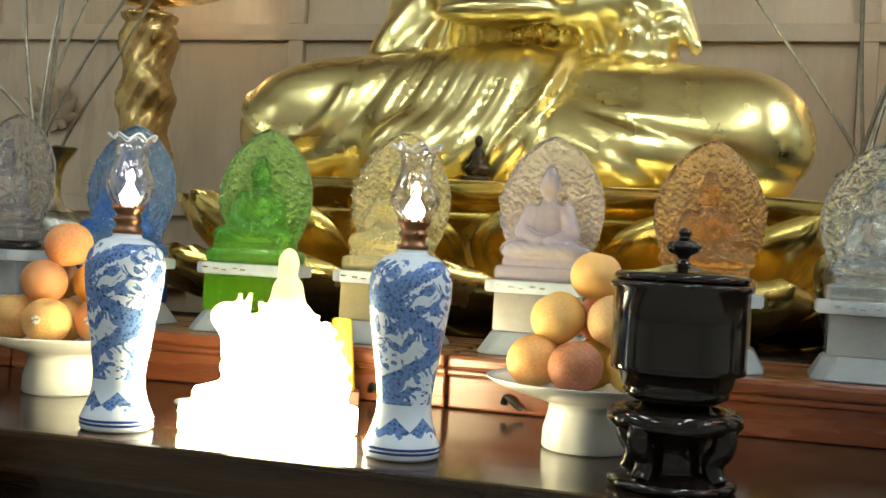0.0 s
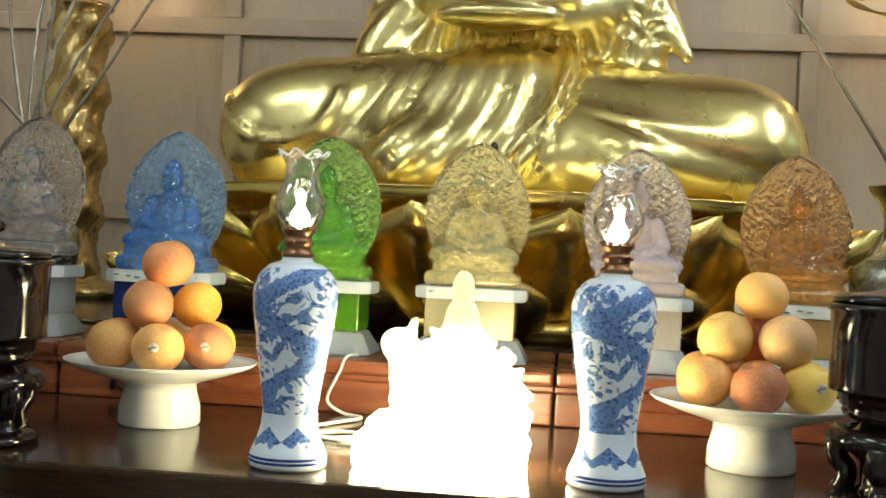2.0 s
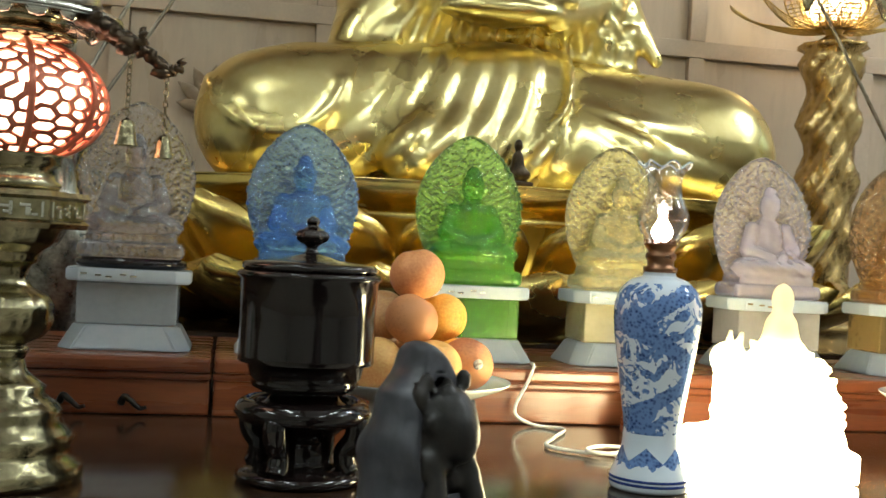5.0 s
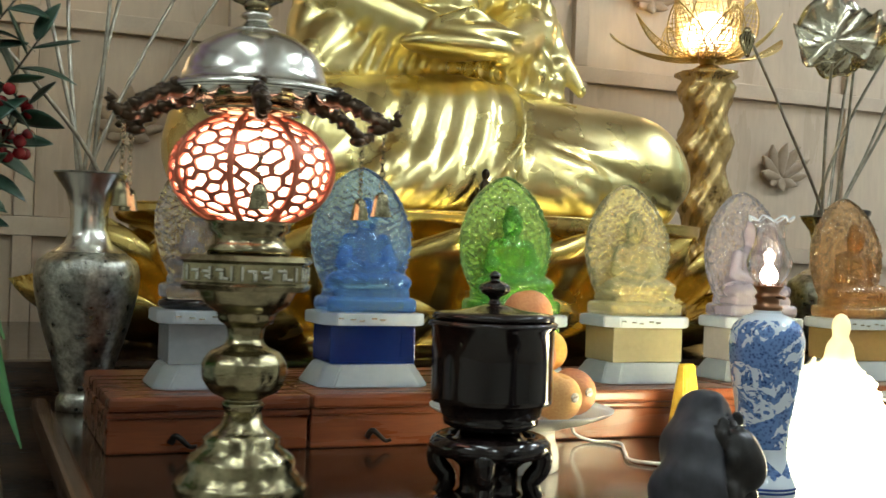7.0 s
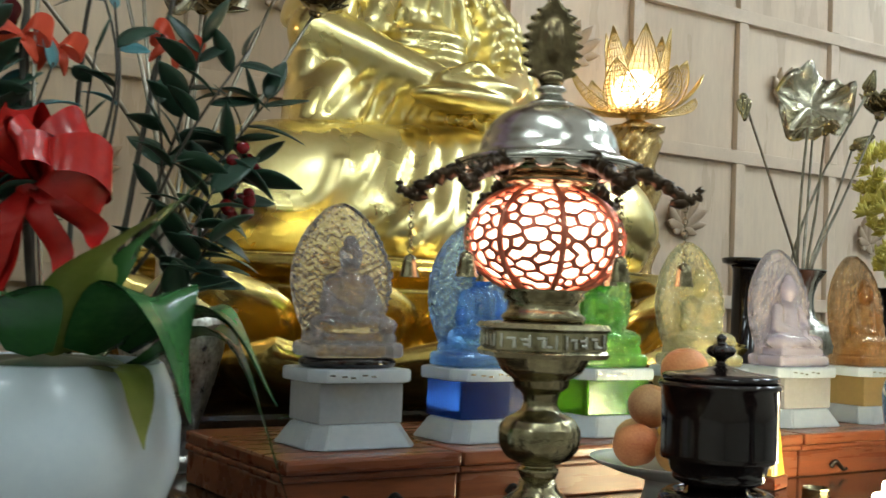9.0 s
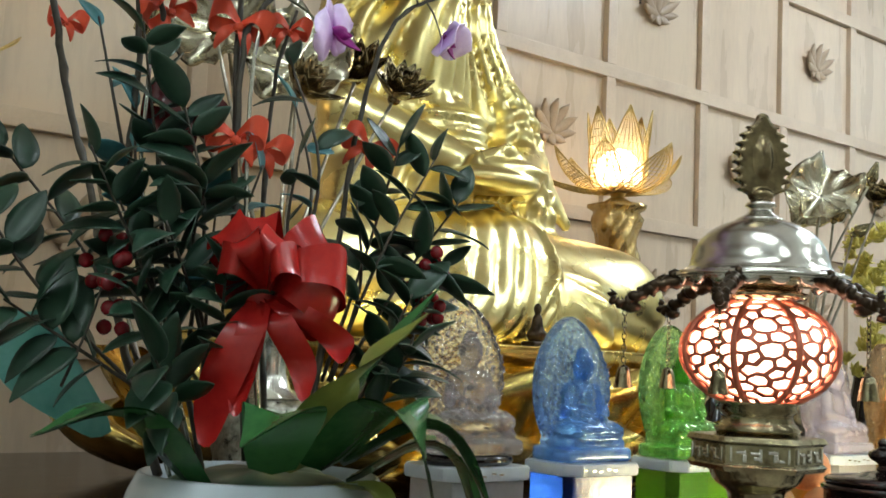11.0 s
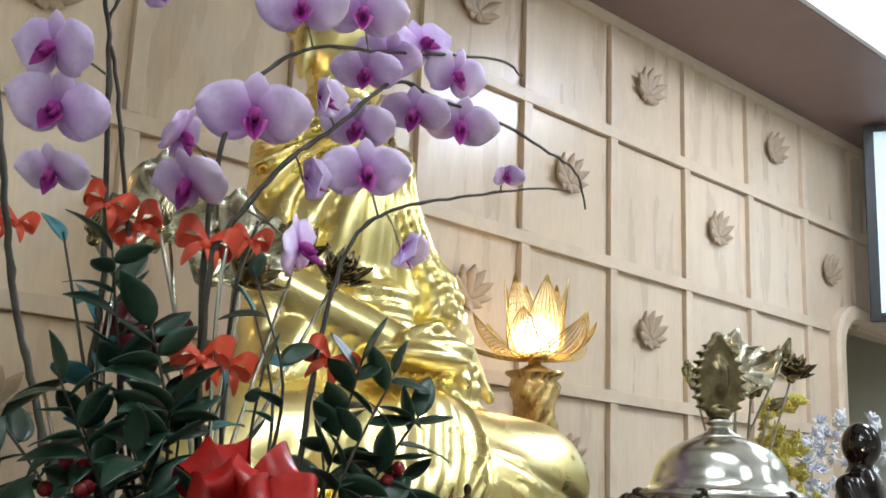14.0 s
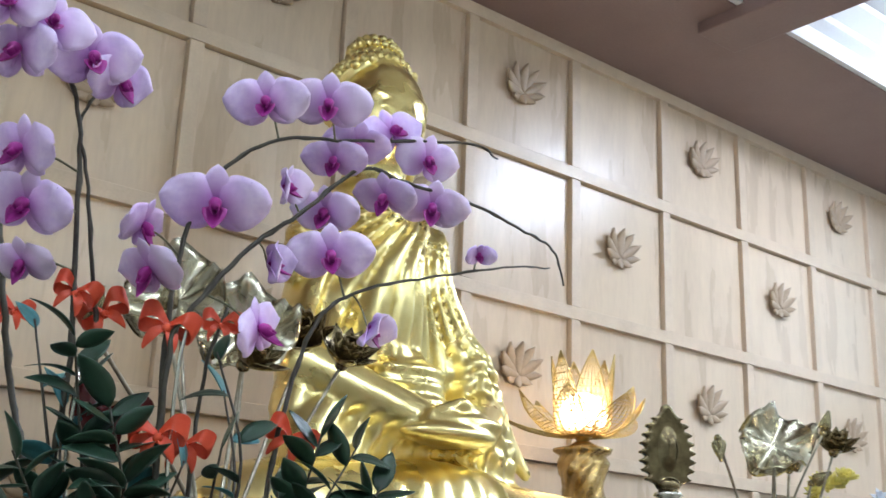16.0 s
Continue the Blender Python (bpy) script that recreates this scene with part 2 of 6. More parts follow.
def crystal(name, dark, light, trans=0.55, rough=0.24):
    return vary(material(name, rough=rough, Transmission_Weight=trans, IOR=1.45), dark, light, 9, bump=0.3, fine=90, rough=(rough - 0.06, rough + 0.06))


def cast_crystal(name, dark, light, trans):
    """Cast glass coloured deeper in the figure; light through the thin halo plate behind it is painted in as paler
    colour.
    """
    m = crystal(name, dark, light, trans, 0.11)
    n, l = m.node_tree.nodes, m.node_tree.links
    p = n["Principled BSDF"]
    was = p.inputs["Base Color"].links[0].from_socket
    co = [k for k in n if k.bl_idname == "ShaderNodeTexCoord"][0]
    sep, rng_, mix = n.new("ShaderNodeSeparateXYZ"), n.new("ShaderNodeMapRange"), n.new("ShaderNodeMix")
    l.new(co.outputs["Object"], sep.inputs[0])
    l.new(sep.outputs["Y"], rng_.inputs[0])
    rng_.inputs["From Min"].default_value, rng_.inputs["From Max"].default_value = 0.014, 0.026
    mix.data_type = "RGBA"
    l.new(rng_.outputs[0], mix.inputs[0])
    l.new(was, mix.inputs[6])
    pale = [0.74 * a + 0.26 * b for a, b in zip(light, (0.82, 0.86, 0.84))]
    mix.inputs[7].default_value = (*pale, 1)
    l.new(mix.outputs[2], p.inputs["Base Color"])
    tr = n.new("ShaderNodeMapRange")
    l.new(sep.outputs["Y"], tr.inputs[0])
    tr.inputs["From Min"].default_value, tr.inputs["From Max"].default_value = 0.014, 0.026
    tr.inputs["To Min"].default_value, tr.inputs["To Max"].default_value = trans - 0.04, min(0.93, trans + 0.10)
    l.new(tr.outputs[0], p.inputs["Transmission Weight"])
    # small round pebbles cast into the halo plate
    peb, msk, mul = n.new("ShaderNodeTexVoronoi"), n.new("ShaderNodeMapRange"), n.new("ShaderNodeMath")
    peb.feature = "SMOOTH_F1"
    peb.inputs["Scale"].default_value, peb.inputs["Smoothness"].default_value = 95, 0.45
    l.new(co.outputs["Object"], peb.inputs["Vector"])
    l.new(sep.outputs["Y"], msk.inputs[0])
    msk.inputs["From Min"].default_value, msk.inputs["From Max"].default_value = 0.012, 0.022
    msk.inputs["To Min"].default_value, msk.inputs["To Max"].default_value = 0.0, -1.0
    mul.operation = "MULTIPLY"
    l.new(peb.outputs["Distance"], mul.inputs[0])
    l.new(msk.outputs[0], mul.inputs[1])
    was_n = p.inputs["Normal"].links[0].from_socket
    bp = n.new("ShaderNodeBump")
    bp.inputs["Strength"].default_value, bp.inputs["Distance"].default_value = 0.7, 0.0045
    l.new(mul.outputs[0], bp.inputs["Height"])
    l.new(was_n, bp.inputs["Normal"])
    l.new(bp.outputs[0], p.inputs["Normal"])
    return m


def peach_skin(dark=(0.58, 0.16, 0.05), light=(0.84, 0.48, 0.15)):
    m = vary(material("peach_skin", rough=0.55), dark, light, 9, bump=0.05, fine=260, per_object=0.26, detail=1.5, lo=0.40, hi=0.74)
    return m


M_PEACH = peach_skin()
PEACH_SKINS = [M_PEACH, peach_skin((0.60, 0.22, 0.06), (0.80, 0.52, 0.17)), peach_skin((0.54, 0.11, 0.05), (0.80, 0.36, 0.13)), peach_skin((0.44, 0.20, 0.09), (0.70, 0.46, 0.20)), peach_skin((0.66, 0.26, 0.03), (0.86, 0.60, 0.12)), peach_skin((0.26, 0.05, 0.04), (0.60, 0.26, 0.10))]



def blue_white():
    """White glazed porcelain with a winding cobalt dragon, clouds and a petal border."""
    m = material("blue_and_white_porcelain", rough=0.1)
    nt = m.node_tree
    n, l = nt.nodes, nt.links
    p = n["Principled BSDF"]
    co = n.new("ShaderNodeTexCoord")

    def calc(op, a, b=None, c=None):
        k = n.new("ShaderNodeMath")
        k.operation = op
        for i, v in enumerate((a, b, c)):
            if v is None:
                continue
            if isinstance(v, (int, float)):
                k.inputs[i].default_value = v
            else:
                l.new(v, k.inputs[i])
        return k.outputs[0]

    def tex(kind, scale, detail=3, dist=0.0):
        t = n.new(kind)
        t.inputs["Scale"].default_value = scale
        if kind == "ShaderNodeTexNoise":
            t.inputs["Detail"].default_value, t.inputs["Distortion"].default_value = detail, dist
        l.new(co.outputs["Object"], t.inputs[0])
        return t.outputs[0]

    sep = n.new("ShaderNodeSeparateXYZ")
    l.new(co.outputs["Object"], sep.inputs[0])
    x, y, z = sep.outputs
    ang = calc("ARCTAN2", y, x)
    rag = tex("ShaderNodeTexNoise", 60, 3, 1.5)
    cloud = tex("ShaderNodeTexNoise", 33, 4.0, 2.4)
    scales = tex("ShaderNodeTexVoronoi", 210)
    # body of the dragon winds up and down round the vase
    mid = calc("MULTIPLY", calc("SINE", calc("MULTIPLY", z, 52.0)), 0.75)
    near = calc("ABSOLUTE", calc("SUBTRACT", calc("SINE", calc("MULTIPLY", ang, 1.0)), mid))
    near = calc("MULTIPLY_ADD", rag, 0.55, near)
    body = calc("LESS_THAN", near, 0.68)
    puffs = calc("GREATER_THAN", cloud, 0.515)
    zone = calc("MULTIPLY", calc("GREATER_THAN", z, 0.072), calc("LESS_THAN", z, 0.262))
    paint = calc("MULTIPLY", calc("MAXIMUM", body, puffs), zone)
    # pointed petals round the foot
    saw = calc("PINGPONG", calc("MULTIPLY", ang, 1.91), 1.0)
    foot = calc("MULTIPLY", calc("LESS_THAN", z, calc("MULTIPLY_ADD", saw, 0.018, 0.038)), calc("GREATER_THAN", calc("MULTIPLY_ADD", rag, 0.030, z), 0.0475))
    paint = calc("MAXIMUM", paint, foot)
    tone = calc("MULTIPLY_ADD", scales, 0.9, calc("MULTIPLY", rag, 0.9))
    ramp = n.new("ShaderNodeValToRGB")
    e = ramp.color_ramp.elements
    e[0].position, e[0].color = 0.45, (0.010, 0.028, 0.13, 1)
    e[1].position, e[1].color = 0.98, (0.15, 0.26, 0.54, 1)
    l.new(tone, ramp.inputs[0])
    mix = n.new("ShaderNodeMix")
    mix.data_type = "RGBA"
    l.new(paint, mix.inputs[0])
    mix.inputs[6].default_value = (0.70, 0.76, 0.84, 1)
    l.new(ramp.outputs[0], mix.inputs[7])
    l.new(mix.outputs[2], p.inputs["Base Color"])
    return m


M_BLUEWHITE = blue_white()
M_COBALT = material("cobalt_band", (0.03, 0.06, 0.25), 0.15)


# ---- mesh helpers ----
def smooth(me):
    me.polygons.foreach_set("use_smooth", [True] * len(me.polygons))
    return me


def mesh_from(name, verts, faces, mat, flat=False):
    me = bpy.data.meshes.new(name)
    me.from_pydata([tuple(v) for v in verts], [], faces)
    me.materials.append(mat)
    if not flat:
        smooth(me)
    me.update()
    return me


def bm_mesh(name, bm, mat, flat=True):
    me = bpy.data.meshes.new(name)
    bm.to_mesh(me)
    bm.free()
    me.materials.append(mat)
    if not flat:
        smooth(me)
    return me


def put(name, me, parent=None, m=None, label=""):
    ob = new(name, me)
    if parent:
        ob.parent = parent
    if m is not None:
        ob.matrix_basis = m
    if label:
        ob["label"] = label
    return ob


def thing(name, label, category, m=None, group="", kind=""):
    ob = new(name)
    if m is not None:
        ob.matrix_basis = m
    return tagged(ob, label, category, group, kind)


def box_mesh(name, size, mat, bevel=0.0, at=(0, 0, 0), segments=2):
    """A box of that size whose middle is at `at`, with rounded edges."""
    bm = bmesh.new()
    bmesh.ops.create_cube(bm, size=1)
    bmesh.ops.scale(bm, vec=size, verts=bm.verts)
    if bevel:
        bmesh.ops.bevel(bm, geom=bm.edges[:], offset=bevel, segments=segments, affect="EDGES", profile=0.6)
    bmesh.ops.translate(bm, vec=at, verts=bm.verts)
    return bm_mesh(name, bm, mat)


def lathe(name, profile, mat, n=48, sides=None, wave=None, refine=True):
    """Turns (z, r) pairs round z; wave(angle, k) scales a ring's radius and lifts it."""
    prof = list(profile)
    if refine and len(prof) > 2:
        out = []
        for i in range(len(prof) - 1):
            p0, p1, p2, p3 = (np.array(prof[max(0, min(len(prof) - 1, i + k))], float) for k in (-1, 0, 1, 2))
            for s in (0, 1 / 3, 2 / 3):
                a = 0.5 * (2 * p1 + (p2 - p0) * s * 0.6 + 0) if s == 0 else None
                t = s
                m1, m2 = (p2 - p0) * 0.3, (p3 - p1) * 0.3
                q = (2 * t**3 - 3 * t**2 + 1) * p1 + (t**3 - 2 * t**2 + t) * m1 + (-2 * t**3 + 3 * t**2) * p2 + (t**3 - t**2) * m2
                out.append((q[0], max(q[1], 0.0005)))
        out.append(prof[-1])
        prof = out
    n = sides or n
    verts, faces = [], []
    for k, (z, r) in enumerate(prof):
        for i in range(n):
            a = 2 * math.pi * i / n
            f, dz = wave(a, k / (len(prof) - 1)) if wave else (1, 0)
            verts.append((r * f * math.cos(a), r * f * math.sin(a), z + dz))
    for k in range(len(prof) - 1):
        for i in range(n):
            j = (i + 1) % n
            faces.append((k * n + i, k * n + j, (k + 1) * n + j, (k + 1) * n + i))
    faces.append(tuple(range(n))[::-1])
    if prof[-1][1] < 0.002 or not wave:
        faces.append(tuple((len(prof) - 1) * n + i for i in range(n)))
    me = mesh_from(name, verts, faces, mat, flat=bool(sides))
    return me


def shell(name, profile, mat, n=48, wave=None):
    """A thin open turned shell: the profile goes up outside and comes back inside."""
    verts, faces = [], []
    for k, (z, r) in enumerate(profile):
        for i in range(n):
            a = 2 * math.pi * i / n
            f, dz = wave(a, z) if wave else (1, 0)
            verts.append((r * f * math.cos(a), r * f * math.sin(a), z + dz))
    K = len(profile)
    for k in range(K - 1):
        for i in range(n):
            j = (i + 1) % n
            faces.append((k * n + i, k * n + j, (k + 1) * n + j, (k + 1) * n + i))
    return mesh_from(name, verts, faces, mat)


def spline(points, per=6):
    """Catmull-Rom points through the given ones."""
    P = [np.array(p, float) for p in points]
    P = [2 * P[0] - P[1]] + P + [2 * P[-1] - P[-2]]
    out = []
    for i in range(1, len(P) - 2):
        for s in range(per):
            t = s / per
            p0, p1, p2, p3 = P[i - 1:i + 3]
            out.append(0.5 * (2 * p1 + (p2 - p0) * t + (2 * p0 - 5 * p1 + 4 * p2 - p3) * t * t + (3 * p1 - p0 - 3 * p2 + p3) * t**3))
    out.append(P[-2])
    return out


def tube(name, points, r0, mat, r1=None, sides=8, per=6, knots=0.0):
    pts = spline(points, per) if per > 1 else [np.array(p, float) for p in points]
    r1 = r0 if r1 is None else r1
    verts, faces = [], []
    up = np.array((0.3, 0.2, 0.93))
    for k, p in enumerate(pts):
        d = pts[min(k + 1, len(pts) - 1)] - pts[max(k - 1, 0)]
        d /= np.linalg.norm(d) + 1e-9
        u = np.cross(up, d)
        if np.linalg.norm(u) < 0.05:
            u = np.cross((1, 0, 0), d)
        u /= np.linalg.norm(u)
        v = np.cross(d, u)
        r = r0 + (r1 - r0) * k / (len(pts) - 1)
        if knots:
            r *= 1 + knots * (1.0 if k % 7 == 3 else 0.12 * math.sin(2.7 * k))
            p = p + 0.22 * r0 * (u * math.sin(1.9 * k + 40 * r0) + v * math.cos(2.3 * k))
        for i in range(sides):
            a = 2 * math.pi * i / sides
            verts.append(p + r * (math.cos(a) * u + math.sin(a) * v))
    for k in range(len(pts) - 1):
        for i in range(sides):
            j = (i + 1) % sides
            faces.append((k * sides + i, k * sides + j, (k + 1) * sides + j, (k + 1) * sides + i))
    faces.append(tuple(range(sides))[::-1])
    faces.append(tuple((len(pts) - 1) * sides + i for i in range(sides)))
    return mesh_from(name, verts, faces, mat)


def blade(name, length, width, mat, curl=0.3, cup=0.2, tip=1.0, thick=0.0012, nu=9, nv=5, fat=0.5, wave=0.0, blunt=0.8):
    """A leaf or petal along +x, face up, with a midrib, cupped and curling; real thickness."""
    top, bot, faces = [], [], []
    for i in range(nu):
        u = i / (nu - 1)
        w = width / 2 * (math.sin(math.pi * u**fat) ** blunt if 0 < u < 1 else 0.04) * (1 if u < 0.5 else (1 - (1 - 1 / tip) * (u - 0.5) * 2 if tip > 1 else 1))
        x, z0 = length * u * (1 - 0.25 * abs(curl) * u), -curl * length * u * u
        for j in range(nv):
            v = 2 * j / (nv - 1) - 1
            z = z0 + cup * w * v * v + wave * width * math.sin(9 * u + 3 * v) * abs(v) * 0.2
            top.append((x, w * v, z + thick / 2))
            bot.append((x, w * v, z - thick / 2))
    N = nu * nv
    for i in range(nu - 1):
        for j in range(nv - 1):
            a, b, c, d = i * nv + j, (i + 1) * nv + j, (i + 1) * nv + j + 1, i * nv + j + 1
            faces += [(a, b, c, d), (N + d, N + c, N + b, N + a)]
    rim = [j for j in range(nv)] + [i * nv + nv - 1 for i in range(1, nu)] + [(nu - 1) * nv + j for j in range(nv - 2, -1, -1)] + [i * nv for i in range(nu - 2, 0, -1)]
    for k in range(len(rim)):
        a, b = rim[k], rim[(k + 1) % len(rim)]
        faces.append((a, b, N + b, N + a))
    return mesh_from(name, top + bot, faces, mat)


def join_meshes(name, items, mat):
    """One mesh of several (mesh, matrix)."""
    verts, faces, n = [], [], 0
    for me, m in items:
        verts += [tuple(m @ v.co) for v in me.vertices]
        faces += [tuple(n + i for i in p.vertices) for p in me.polygons]
        n += len(me.vertices)
    return mesh_from(name, verts, faces, mat)


def ball(name, r, mat, sub=3, scale=(1, 1, 1)):
    bm = bmesh.new()
    bmesh.ops.create_icosphere(bm, subdivisions=sub, radius=r)
    bmesh.ops.scale(bm, vec=scale, verts=bm.verts)
    return bm_mesh(name, bm, mat, flat=False)


def surface(name, field, lo, hi, h, mat):
    """The zero surface of a distance field on a grid (surface nets)."""
    ax = [np.arange(a, b + h, h) for a, b in zip(lo, hi)]
    X, Y, Z = np.meshgrid(*ax, indexing="ij")
    F = field(X, Y, Z)
    inside = F < 0
    s = [n - 1 for n in F.shape]
    acc = np.zeros((*s, 3))
    cnt = np.zeros(s)
    corner = [(i, j, k) for i in (0, 1) for j in (0, 1) for k in (0, 1)]

    def cut(a, c):
        return a[c[0]:c[0] + s[0], c[1]:c[1] + s[1], c[2]:c[2] + s[2]]

    for c in corner:
        for axis in range(3):
            if c[axis]:
                continue
            e = list(c)
            e[axis] = 1
            f0, f1 = cut(F, c), cut(F, e)
            hit = (f0 < 0) != (f1 < 0)
            t = np.where(hit, f0 / np.where(hit, f0 - f1, 1), 0)
            for q in range(3):
                acc[..., q] += hit * (c[q] + (t if q == axis else 0))
            cnt += hit
    live = cnt > 0
    index = -np.ones(s, int)
    index[live] = np.arange(live.sum())
    base = np.argwhere(live)
    verts = np.array(lo) + h * (base + acc[live] / cnt[live][:, None])
    faces = []
    for axis in range(3):
        b, c = [(1, 2), (2, 0), (0, 1)][axis]
        a0 = [slice(None)] * 3
        a0[axis] = slice(0, -1)
        a1 = [slice(None)] * 3
        a1[axis] = slice(1, None)
        i0, i1 = inside[tuple(a0)], inside[tuple(a1)]
        for flip in (False, True):
            w = np.argwhere((i0 & ~i1) if not flip else (~i0 & i1))
            ok = (w[:, b] > 0) & (w[:, c] > 0) & (w[:, b] < s[b]) & (w[:, c] < s[c])
            w = w[ok]
            q = []
            for db, dc in ((1, 1), (0, 1), (0, 0), (1, 0)):
                v = w.copy()
                v[:, b] -= db
                v[:, c] -= dc
                q.append(index[v[:, 0], v[:, 1], v[:, 2]])
            q = np.stack(q if not flip else q[::-1], 1)
            faces.append(q)
    faces = np.concatenate(faces)
    me = bpy.data.meshes.new(name)
    me.from_pydata(verts.tolist(), [], faces.tolist())
    me.materials.append(mat)
    smooth(me)
    return me


def capsule(X, Y, Z, a, b, ra, rb):
    a, b = np.array(a, float), np.array(b, float)
    d = b - a
    t = np.clip(((X - a[0]) * d[0] + (Y - a[1]) * d[1] + (Z - a[2]) * d[2]) / (d @ d), 0, 1)
    return np.sqrt((X - a[0] - t * d[0])**2 + (Y - a[1] - t * d[1])**2 + (Z - a[2] - t * d[2])**2) - (ra + (rb - ra) * t)


def egg(X, Y, Z, c, r):
    k = np.sqrt(((X - c[0]) / r[0])**2 + ((Y - c[1]) / r[1])**2 + ((Z - c[2]) / r[2])**2)
    return (k - 1) * min(r)


def slab(X, Y, Z, c, r, round_=0.0):
    q = [np.abs(A - m) - e + round_ for A, m, e in zip((X, Y, Z), c, r)]
    return np.sqrt(sum(np.maximum(a, 0)**2 for a in q)) + np.minimum(np.maximum(np.maximum(q[0], q[1]), q[2]), 0) - round_


def blend(a, b, k):
    h = np.clip(0.5 + 0.5 * (b - a) / k, 0, 1)
    return b + (a - b) * h - k * h * (1 - h)


def step(x, a, b):
    t = np.clip((x - a) / (b - a), 0, 1)
    return t * t * (3 - 2 * t)


# ---- the room ----
XL, XR, YB, YW, ZT = -6.1, 6.1, -5.0, 4.14, 4.34
PITCH, V0 = 0.708, 1.040
ROWS_Z = [4.308, 3.655, 2.933, 2.233, 1.518, 0.803, 0.06]


def joined_boxes(name, boxes, mat):
    bm = bmesh.new()
    for (x0, x1), (y0, y1), (z0, z1) in boxes:
        g = bmesh.ops.create_cube(bm, size=1)["verts"]
        bmesh.ops.scale(bm, vec=(x1 - x0, y1 - y0, z1 - z0), verts=g)
        bmesh.ops.translate(bm, vec=((x0 + x1) / 2, (y0 + y1) / 2, (z0 + z1) / 2), verts=g)
    return bm_mesh(name, bm, mat)


wall_north = put("wall_north", joined_boxes("wall_north", [((XL, 4.25), (4.185, 4.36), (0, 4.6)), ((4.25, XR), (4.185, 4.36), (3.06, 4.6))], M_PANEL))
tagged(wall_north, "wall of pale square wooden panels with carved lotus plaques", "wall", kind="structure")
# Unseen side and back walls, added for the gilding to reflect and light to bounce.
for nm, b in (("wall_west", [((XL - 0.2, XL), (YB, 4.36), (0, 4.6))]), ("wall_east", [((XR, XR + 0.2), (YB, 5.4), (0, 4.6))]),
              ("wall_south", [((XL, XR), (YB - 0.2, YB), (0, 4.6))])):
    tagged(put(nm, joined_boxes(nm, b, M_PLASTER)), "plain plastered wall added to close the hall", "wall", kind="structure")
tagged(put("wall_niche", joined_boxes("wall_niche", [((4.0, XR), (5.2, 5.4), (0, 4.6)), ((3.98, 4.2), (4.37, 5.2), (0, 4.6))], M_OLIVE)), "olive painted wall behind the arch", "wall", kind="structure")
tagged(put("floor", joined_boxes("floor", [((XL, XR), (YB, 5.4), (-0.1, 0))], M_FLOOR)), "reddish tiled floor", "floor", kind="structure")

# ceiling: brown soffit and cross beams round white coffers
bm_boxes = [((XL, XR), (3.3, 4.184), (4.34, 4.6))]
tagged(put("ceiling_soffit", joined_boxes("ceiling_soffit", bm_boxes, M_BEAM)), "mauve-brown painted soffit above the panelled wall", "ceiling", kind="structure")
for bx in (-4.4, -1.45, 1.40):
    tagged(put("ceiling_beam", box_mesh("ceiling_beam", (0.30, 8.3, 0.32), M_BEAM, 0.01, (bx, -0.62, 4.44))), "mauve-brown painted ceiling beam", "ceiling beam", "ceiling beams", "structure")
tagged(put("ceiling", joined_boxes("ceiling", [((XL, XR), (YB, 3.3), (4.62, 4.75))], M_WHITE)), "white painted ceiling", "ceiling", kind="structure")
edges = [-6.1, -4.55, -4.25, -1.6, -1.3, 1.25, 1.56, 6.1]
for a, b in zip(edges[::2], edges[1::2]):
    for yy, s in ((3.27, -1),):
        prof = [(0, 4.345), (0.03 * s, 4.345), (0.05 * s, 4.39), (0.05 * s, 4.42), (0.10 * s, 4.46), (0.10 * s, 4.50), (0.19 * s, 4.575), (0.19 * s, 4.615), (0, 4.615)]
        vs = [(a, 3.297 + p, z) for p, z in prof] + [(b, 3.297 + p, z) for p, z in prof]
        k = len(prof)
        fs = [(i, (i + 1) % k, k + (i + 1) % k, k + i) for i in range(k)] + [tuple(range(k))[::-1], tuple(range(k, 2 * k))]
        tagged(put("cornice", mesh_from("cornice", vs, fs, M_WHITE, True)), "white stepped plaster cornice", "cornice", kind="structure")
for lx, ly, lz, sx, sy in LIGHTS:
    cl = thing("ceiling_light", "unseen white hanging ceiling light with a lit diffuser", "ceiling light", pose(lx, ly, lz), "ceiling lights")
    put("diffuser", box_mesh("diffuser", (sx, sy, 0.09), M_COFFER if sx == sy else M_TUBE, 0.02), cl)
    put("housing", box_mesh("housing", (sx + 0.02, sy + 0.04, 0.025), M_WHITE, 0.005, (0, 0, 0.06)), cl)
    for s in (-0.35, 0.35):
        put("rod", tube("rod", [(0, s * sy, 0.07), (0, s * sy, (4.615 - lz) / 2), (0, s * sy, 4.62 - lz)], 0.006, M_WHITE, sides=6, per=1), cl)

# arch at the wall's end
arch = []
for i in range(9):
    a = math.pi / 2 * i / 8
    arch.append((4.50 - 0.25 * math.cos(a), 2.80 + 0.25 * math.sin(a)))
path = [(4.25, 0.0), (4.25, 1.4), *arch, (5.2, 3.05), (XR, 3.05)]
vs, fs = [], []
for i, (px, pz) in enumerate(path):
    q0, q1 = path[max(0, i - 1)], path[min(len(path) - 1, i + 1)]
    d = Vector((q1[0] - q0[0], q1[1] - q0[1])).normalized()
    nx, nz = -d.y, d.x
    for off, yy in ((-0.045, 4.37), (-0.045, 4.11), (-0.02, 4.09), (0.05, 4.09), (0.075, 4.11), (0.075, 4.182)):
        vs.append((px + nx * off, yy, pz + nz * off))
for i in range(len(path) - 1):
    for j in range(5):
        fs.append((i * 6 + j, i * 6 + j + 1, (i + 1) * 6 + j + 1, (i + 1) * 6 + j))
